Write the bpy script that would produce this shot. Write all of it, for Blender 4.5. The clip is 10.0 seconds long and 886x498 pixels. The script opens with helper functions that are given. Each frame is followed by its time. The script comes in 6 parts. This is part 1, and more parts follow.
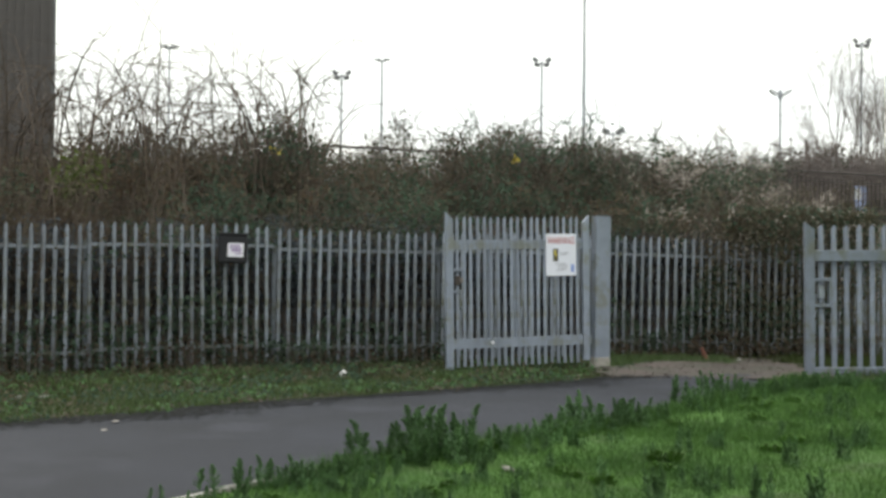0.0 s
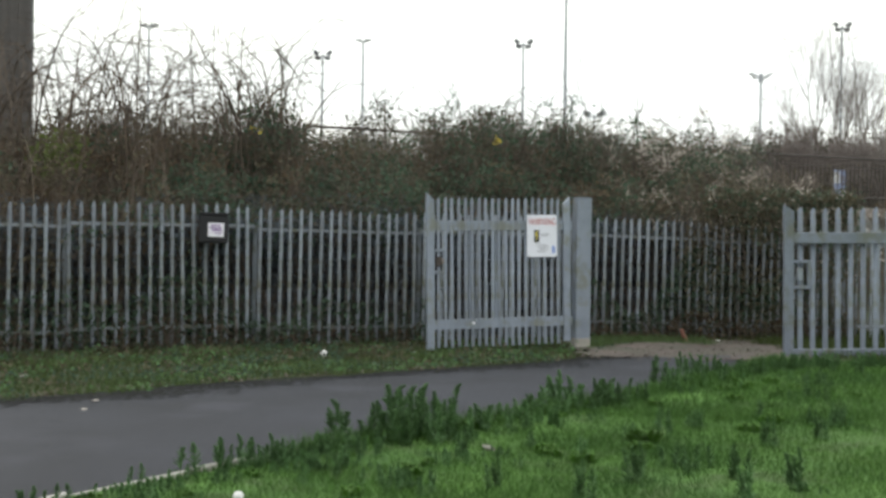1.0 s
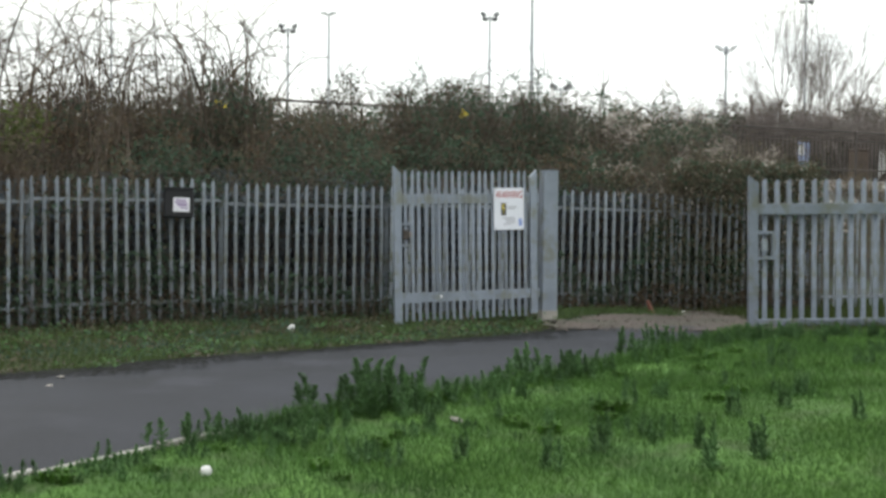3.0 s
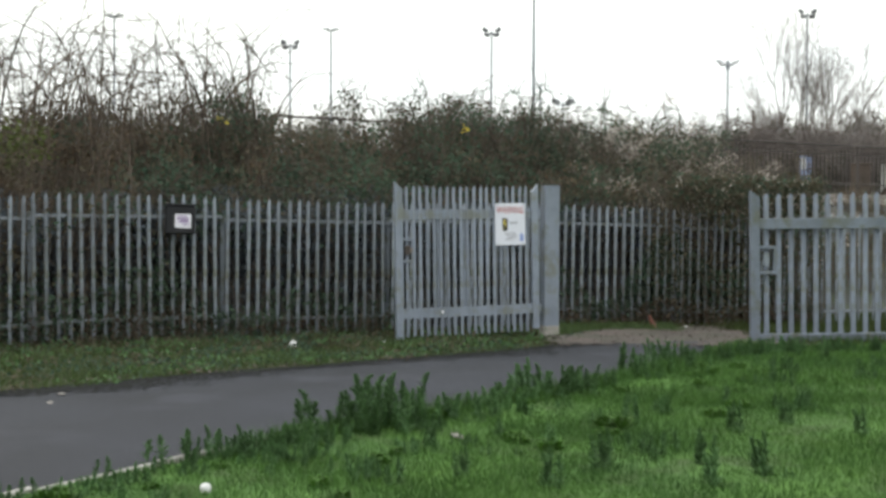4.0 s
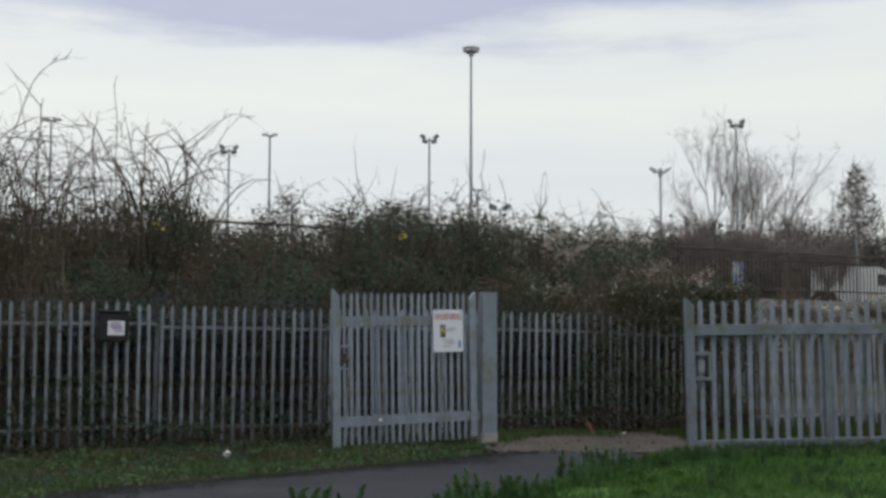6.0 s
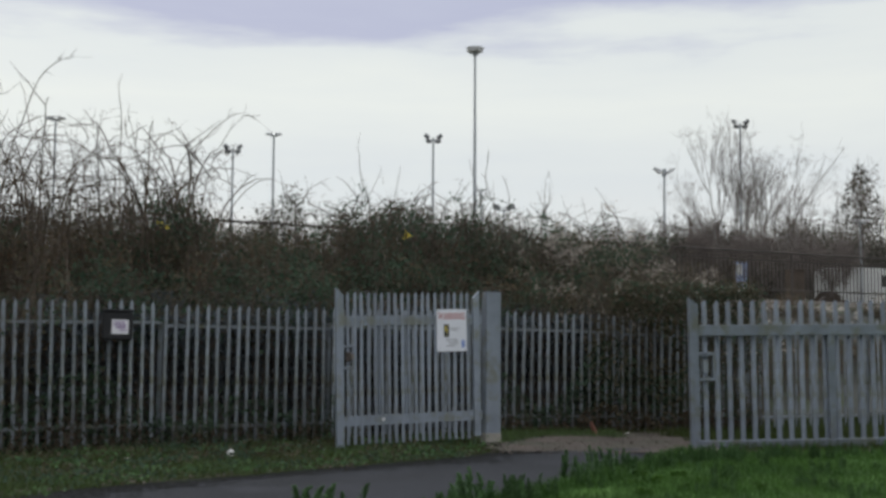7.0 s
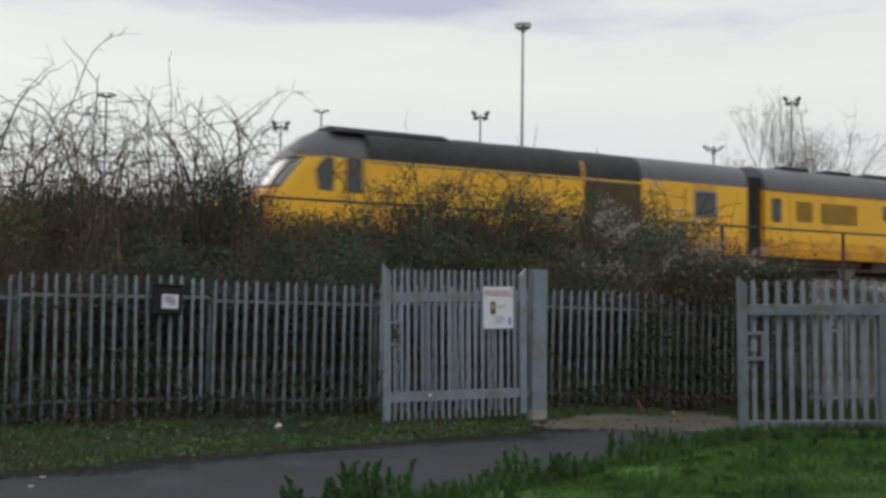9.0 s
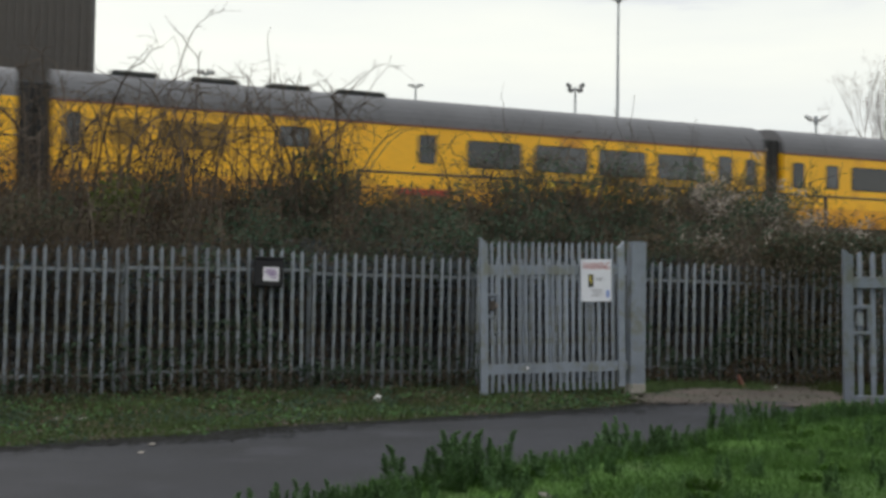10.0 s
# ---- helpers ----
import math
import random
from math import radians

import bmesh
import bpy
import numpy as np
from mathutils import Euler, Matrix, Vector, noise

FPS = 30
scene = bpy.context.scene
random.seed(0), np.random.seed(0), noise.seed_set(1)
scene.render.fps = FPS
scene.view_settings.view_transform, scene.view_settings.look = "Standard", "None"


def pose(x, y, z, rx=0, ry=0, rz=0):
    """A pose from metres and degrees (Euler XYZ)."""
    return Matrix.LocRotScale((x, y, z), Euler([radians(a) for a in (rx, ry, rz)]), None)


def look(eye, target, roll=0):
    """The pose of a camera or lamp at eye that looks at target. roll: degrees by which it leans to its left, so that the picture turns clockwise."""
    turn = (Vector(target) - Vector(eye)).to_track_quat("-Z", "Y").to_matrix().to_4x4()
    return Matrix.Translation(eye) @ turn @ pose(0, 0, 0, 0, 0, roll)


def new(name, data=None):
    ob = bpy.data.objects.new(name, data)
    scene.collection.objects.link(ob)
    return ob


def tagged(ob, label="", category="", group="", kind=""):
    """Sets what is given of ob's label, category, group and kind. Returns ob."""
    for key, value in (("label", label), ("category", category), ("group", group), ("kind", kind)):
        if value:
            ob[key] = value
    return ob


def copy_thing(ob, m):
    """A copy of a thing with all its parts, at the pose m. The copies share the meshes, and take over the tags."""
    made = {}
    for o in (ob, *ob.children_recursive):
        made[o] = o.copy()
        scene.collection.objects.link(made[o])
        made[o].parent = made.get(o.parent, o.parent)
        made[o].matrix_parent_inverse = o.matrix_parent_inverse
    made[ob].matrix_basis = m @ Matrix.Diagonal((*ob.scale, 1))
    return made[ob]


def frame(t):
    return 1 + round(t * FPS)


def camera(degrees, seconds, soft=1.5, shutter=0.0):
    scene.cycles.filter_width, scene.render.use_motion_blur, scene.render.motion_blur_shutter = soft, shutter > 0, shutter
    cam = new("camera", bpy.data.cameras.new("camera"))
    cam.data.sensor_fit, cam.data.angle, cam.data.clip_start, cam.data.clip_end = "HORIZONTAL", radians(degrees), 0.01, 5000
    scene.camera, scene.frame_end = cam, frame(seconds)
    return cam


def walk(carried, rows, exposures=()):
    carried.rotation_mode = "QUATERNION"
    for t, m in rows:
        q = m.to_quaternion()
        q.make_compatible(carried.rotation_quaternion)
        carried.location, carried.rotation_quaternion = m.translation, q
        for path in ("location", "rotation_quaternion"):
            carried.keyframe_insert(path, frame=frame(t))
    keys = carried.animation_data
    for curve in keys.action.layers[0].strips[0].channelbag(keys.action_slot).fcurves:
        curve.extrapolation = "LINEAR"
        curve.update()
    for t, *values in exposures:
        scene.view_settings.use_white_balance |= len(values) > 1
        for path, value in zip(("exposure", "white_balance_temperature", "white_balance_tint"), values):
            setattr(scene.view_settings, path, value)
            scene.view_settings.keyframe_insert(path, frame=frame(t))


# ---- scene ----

# ================= camera and its walk =================
EYE = 1.5


def aim(dx, dz, yaw, pitch, roll):
    """Camera pose from a small sway and the aim in degrees."""
    y, p = radians(yaw), radians(pitch + 0.8)
    eye = Vector((dx, 0.0, EYE + dz))
    way = Vector((-math.sin(y) * math.cos(p), math.cos(y) * math.cos(p), math.sin(p)))
    return look(eye, eye + way, roll + 0.55)


PATH = [
    (0.0, 0.000, 0.000, 0.000, 0.000, 0.000),
    (0.5, -0.009, -0.008, -0.406, -0.399, 0.095),
    (1.0, -0.008, -0.015, -0.974, -0.894, 0.230),
    (1.5, -0.012, -0.011, -0.954, -1.337, 0.309),
    (2.0, -0.008, -0.017, -1.042, -1.726, 0.204),
    (2.5, 0.003, -0.022, -1.831, -1.937, 0.037),
    (2.7, 0.000, -0.024, -2.458, -2.171, 0.000),
    (3.8, 0.011, -0.020, -2.589, -1.960, -0.300),
    (4.0, 0.020, -0.016, -2.442, -1.426, -0.300),
    (4.5, 0.021, 0.020, -3.119, 1.918, -0.193),
    (5.0, 0.022, 0.025, -4.262, 4.072, -0.277),
    (5.5, 0.028, 0.024, -5.041, 3.599, -0.487),
    (5.7, 0.026, 0.023, -5.480, 3.750, -0.420),
    (6.8, 0.020, 0.019, -5.400, 3.720, -0.270),
    (7.0, 0.019, 0.018, -5.322, 3.738, -0.242),
    (7.5, 0.013, 0.021, -5.292, 3.750, -0.146),
    (8.0, 0.003, 0.025, -4.364, 3.692, -0.168),
    (8.5, 0.009, 0.023, -3.869, 3.440, 0.039),
    (9.0, 0.009, 0.016, -3.031, 2.584, 0.238),
    (9.2, 0.006, 0.011, -2.220, 2.433, 0.225),
    (9.5, -0.003, 0.005, -1.186, 2.234, 0.201),
    (10.0, -0.036, -0.003, 1.616, 1.228, 0.297),
]
EXPOSURES = [(0.0, 0.86, 6750, 4), (1.0, 0.86, 6700, 4), (2.0, 0.90, 6620, 4), (4.0, 0.88, 6650, 4), (4.5, 0.80, 6650, 5), (5.0, 0.42, 6500, 7), (5.5, 0.08, 6450, 7),
             (7.0, 0.0, 6450, 7), (8.5, -0.02, 6500, 8), (9.2, 0.05, 6650, 8), (10.0, 0.24, 6750, 6)]

cam = camera(42.0, 10.0, soft=3.2, shutter=0.25)
walk(cam, [(r[0], aim(*r[1:])) for r in PATH], EXPOSURES)

# ================= world and sun =================
SUN_ELEV, SUN_ROT = 24.0, -40.0  # low winter sun behind cloud
world = bpy.data.worlds.new("overcast_sky")
scene.world = world
world.use_nodes = True
wn, wl = world.node_tree.nodes, world.node_tree.links
wn.clear()
w_out = wn.new("ShaderNodeOutputWorld")
w_bg = wn.new("ShaderNodeBackground")
w_sky = wn.new("ShaderNodeTexSky")
w_sky.sky_type = "NISHITA"
w_sky.sun_disc = False
w_sky.sun_elevation, w_sky.sun_rotation = radians(SUN_ELEV), radians(SUN_ROT)
w_gain = wn.new("ShaderNodeVectorMath")
w_gain.operation = "SCALE"
w_gain.inputs["Scale"].default_value = 0.1
w_co = wn.new("ShaderNodeTexCoord")
w_map = wn.new("ShaderNodeMapping")
w_map.inputs["Scale"].default_value = (1.6, 1.6, 9.0)
w_noise = wn.new("ShaderNodeTexNoise")
w_noise.inputs["Scale"].default_value = 2.4
w_noise.inputs["Detail"].default_value = 7.0
w_noise.inputs["Roughness"].default_value = 0.55
w_sep = wn.new("ShaderNodeSeparateXYZ")
w_off = wn.new("ShaderNodeMath")
w_off.operation = "MULTIPLY_ADD"
w_off.inputs[1].default_value = 0.13
w_ramp = wn.new("ShaderNodeValToRGB")
CLOUD = [(0.0, (0.86, 0.78, 0.70)), (0.10, (0.84, 0.81, 0.79)), (0.19, (0.76, 0.78, 0.80)), (0.27, (0.86, 0.87, 0.84)),
         (0.315, (0.80, 0.82, 0.82)), (0.345, (0.52, 0.53, 0.68)), (0.43, (0.62, 0.64, 0.75)), (0.60, (0.88, 0.90, 0.95)), (1.0, (0.97, 0.99, 1.03))]
el = w_ramp.color_ramp.elements
el[0].position, el[0].color = CLOUD[0][0], (*CLOUD[0][1], 1)
el[1].position, el[1].color = CLOUD[-1][0], (*CLOUD[-1][1], 1)
for pos, col in CLOUD[1:-1]:
    e = el.new(pos)
    e.color = (*col, 1)
w_mix = wn.new("ShaderNodeMixRGB")
w_mix.inputs["Fac"].default_value = 0.93
wl.new(w_co.outputs["Generated"], w_map.inputs["Vector"])
wl.new(w_map.outputs["Vector"], w_noise.inputs["Vector"])
wl.new(w_co.outputs["Generated"], w_sep.inputs["Vector"])
wl.new(w_noise.outputs["Fac"], w_off.inputs[0])
wl.new(w_sep.outputs["Z"], w_off.inputs[2])
wl.new(w_off.outputs[0], w_ramp.inputs["Fac"])
wl.new(w_sky.outputs["Color"], w_gain.inputs[0])
wl.new(w_gain.outputs["Vector"], w_mix.inputs["Color1"])
wl.new(w_ramp.outputs["Color"], w_mix.inputs["Color2"])
wl.new(w_mix.outputs["Color"], w_bg.inputs["Color"])
w_bg.inputs["Strength"].default_value = 1.0
wl.new(w_bg.outputs["Background"], w_out.inputs["Surface"])

sun_data = bpy.data.lights.new("sun", "SUN")
sun_data.energy, sun_data.angle, sun_data.color = 0.6, radians(25), (1.0, 0.93, 0.84)
sun = new("sun", sun_data)
_e, _r = radians(SUN_ELEV), radians(SUN_ROT)
sun.matrix_world = look((0, 0, 60), Vector((0, 0, 60)) - Vector((math.sin(_r) * math.cos(_e), math.cos(_r) * math.cos(_e), math.sin(_e))))


# ================= materials =================
def material(name, base, rough=0.7, metal=0.0, dark=0.6, light=1.25, fine=40.0, coarse=2.5, bump=0.25, island=0.0, random_ob=0.0,
             spots=None, spot_scale=6.0, spot_size=0.12, spec=0.5, tint=None, thin=0.0):
    """A surface with grain at two scales, optional spots of a second colour, variation by piece, and relief."""
    m = bpy.data.materials.new(name)
    m.use_nodes = True
    n, l = m.node_tree.nodes, m.node_tree.links
    b = n["Principled BSDF"]
    b.inputs["Roughness"].default_value, b.inputs["Metallic"].default_value = rough, metal
    b.inputs["Specular IOR Level"].default_value = spec
    co = n.new("ShaderNodeTexCoord")
    big, small = n.new("ShaderNodeTexNoise"), n.new("ShaderNodeTexNoise")
    big.inputs["Scale"].default_value, small.inputs["Scale"].default_value = coarse, fine
    big.inputs["Detail"].default_value = small.inputs["Detail"].default_value = 5.0
    for t in (big, small):
        l.new(co.outputs["Object"], t.inputs["Vector"])
    mixed = n.new("ShaderNodeMath")
    mixed.operation = "MULTIPLY_ADD"
    mixed.inputs[1].default_value = 0.55
    half = n.new("ShaderNodeMath")
    half.operation = "MULTIPLY"
    half.inputs[1].default_value = 0.45
    l.new(small.outputs["Fac"], half.inputs[0])
    l.new(big.outputs["Fac"], mixed.inputs[0])
    l.new(half.outputs[0], mixed.inputs[2])
    ramp = n.new("ShaderNodeValToRGB")
    e = ramp.color_ramp.elements
    other = tint or base
    e[0].position, e[0].color = 0.32, (*(c * dark for c in base), 1)
    e[1].position, e[1].color = 0.68, (*(min(1.0, c * light) for c in other), 1)
    l.new(mixed.outputs[0], ramp.inputs["Fac"])
    out = ramp.outputs["Color"]
    if spots:
        sp = n.new("ShaderNodeTexNoise")
        sp.inputs["Scale"].default_value, sp.inputs["Detail"].default_value = spot_scale, 6.0
        l.new(co.outputs["Object"], sp.inputs["Vector"])
        sr = n.new("ShaderNodeValToRGB")
        sr.color_ramp.elements[0].position, sr.color_ramp.elements[1].position = 0.62 - spot_size, 0.70 - spot_size * 0.5
        l.new(sp.outputs["Fac"], sr.inputs["Fac"])
        mx = n.new("ShaderNodeMixRGB")
        mx.inputs["Color2"].default_value = (*spots, 1)
        l.new(sr.outputs["Color"], mx.inputs["Fac"])
        l.new(out, mx.inputs["Color1"])
        out = mx.outputs["Color"]
    for amount, kind, socket in ((island, "ShaderNodeNewGeometry", "Random Per Island"), (random_ob, "ShaderNodeObjectInfo", "Random")):
        if amount:
            src = n.new(kind)
            k = n.new("ShaderNodeMapRange")
            k.inputs["To Min"].default_value, k.inputs["To Max"].default_value = 1 - amount, 1 + amount
            l.new(src.outputs[socket], k.inputs["Value"])
            sc = n.new("ShaderNodeVectorMath")
            sc.operation = "SCALE"
            l.new(out, sc.inputs[0])
            l.new(k.outputs["Result"], sc.inputs["Scale"])
            out = sc.outputs["Vector"]
    l.new(out, b.inputs["Base Color"])
    if bump:
        bp = n.new("ShaderNodeBump")
        bp.inputs["Strength"].default_value, bp.inputs["Distance"].default_value = bump, 0.01
        l.new(small.outputs["Fac"], bp.inputs["Height"])
        l.new(bp.outputs["Normal"], b.inputs["Normal"])
    if thin:
        tr, both = n.new("ShaderNodeBsdfTranslucent"), n.new("ShaderNodeMixShader")
        both.inputs["Fac"].default_value = thin
        l.new(out, tr.inputs["Color"])
        l.new(b.outputs["BSDF"], both.inputs[1])
        l.new(tr.outputs["BSDF"], both.inputs[2])
        l.new(both.outputs["Shader"], n["Material Output"].inputs["Surface"])
    return m


def glow(name, colour, power):
    m = material(name, colour, 0.3, bump=0)
    b = m.node_tree.nodes["Principled BSDF"]
    b.inputs["Emission Color"].default_value, b.inputs["Emission Strength"].default_value = (*colour, 1), power
    return m


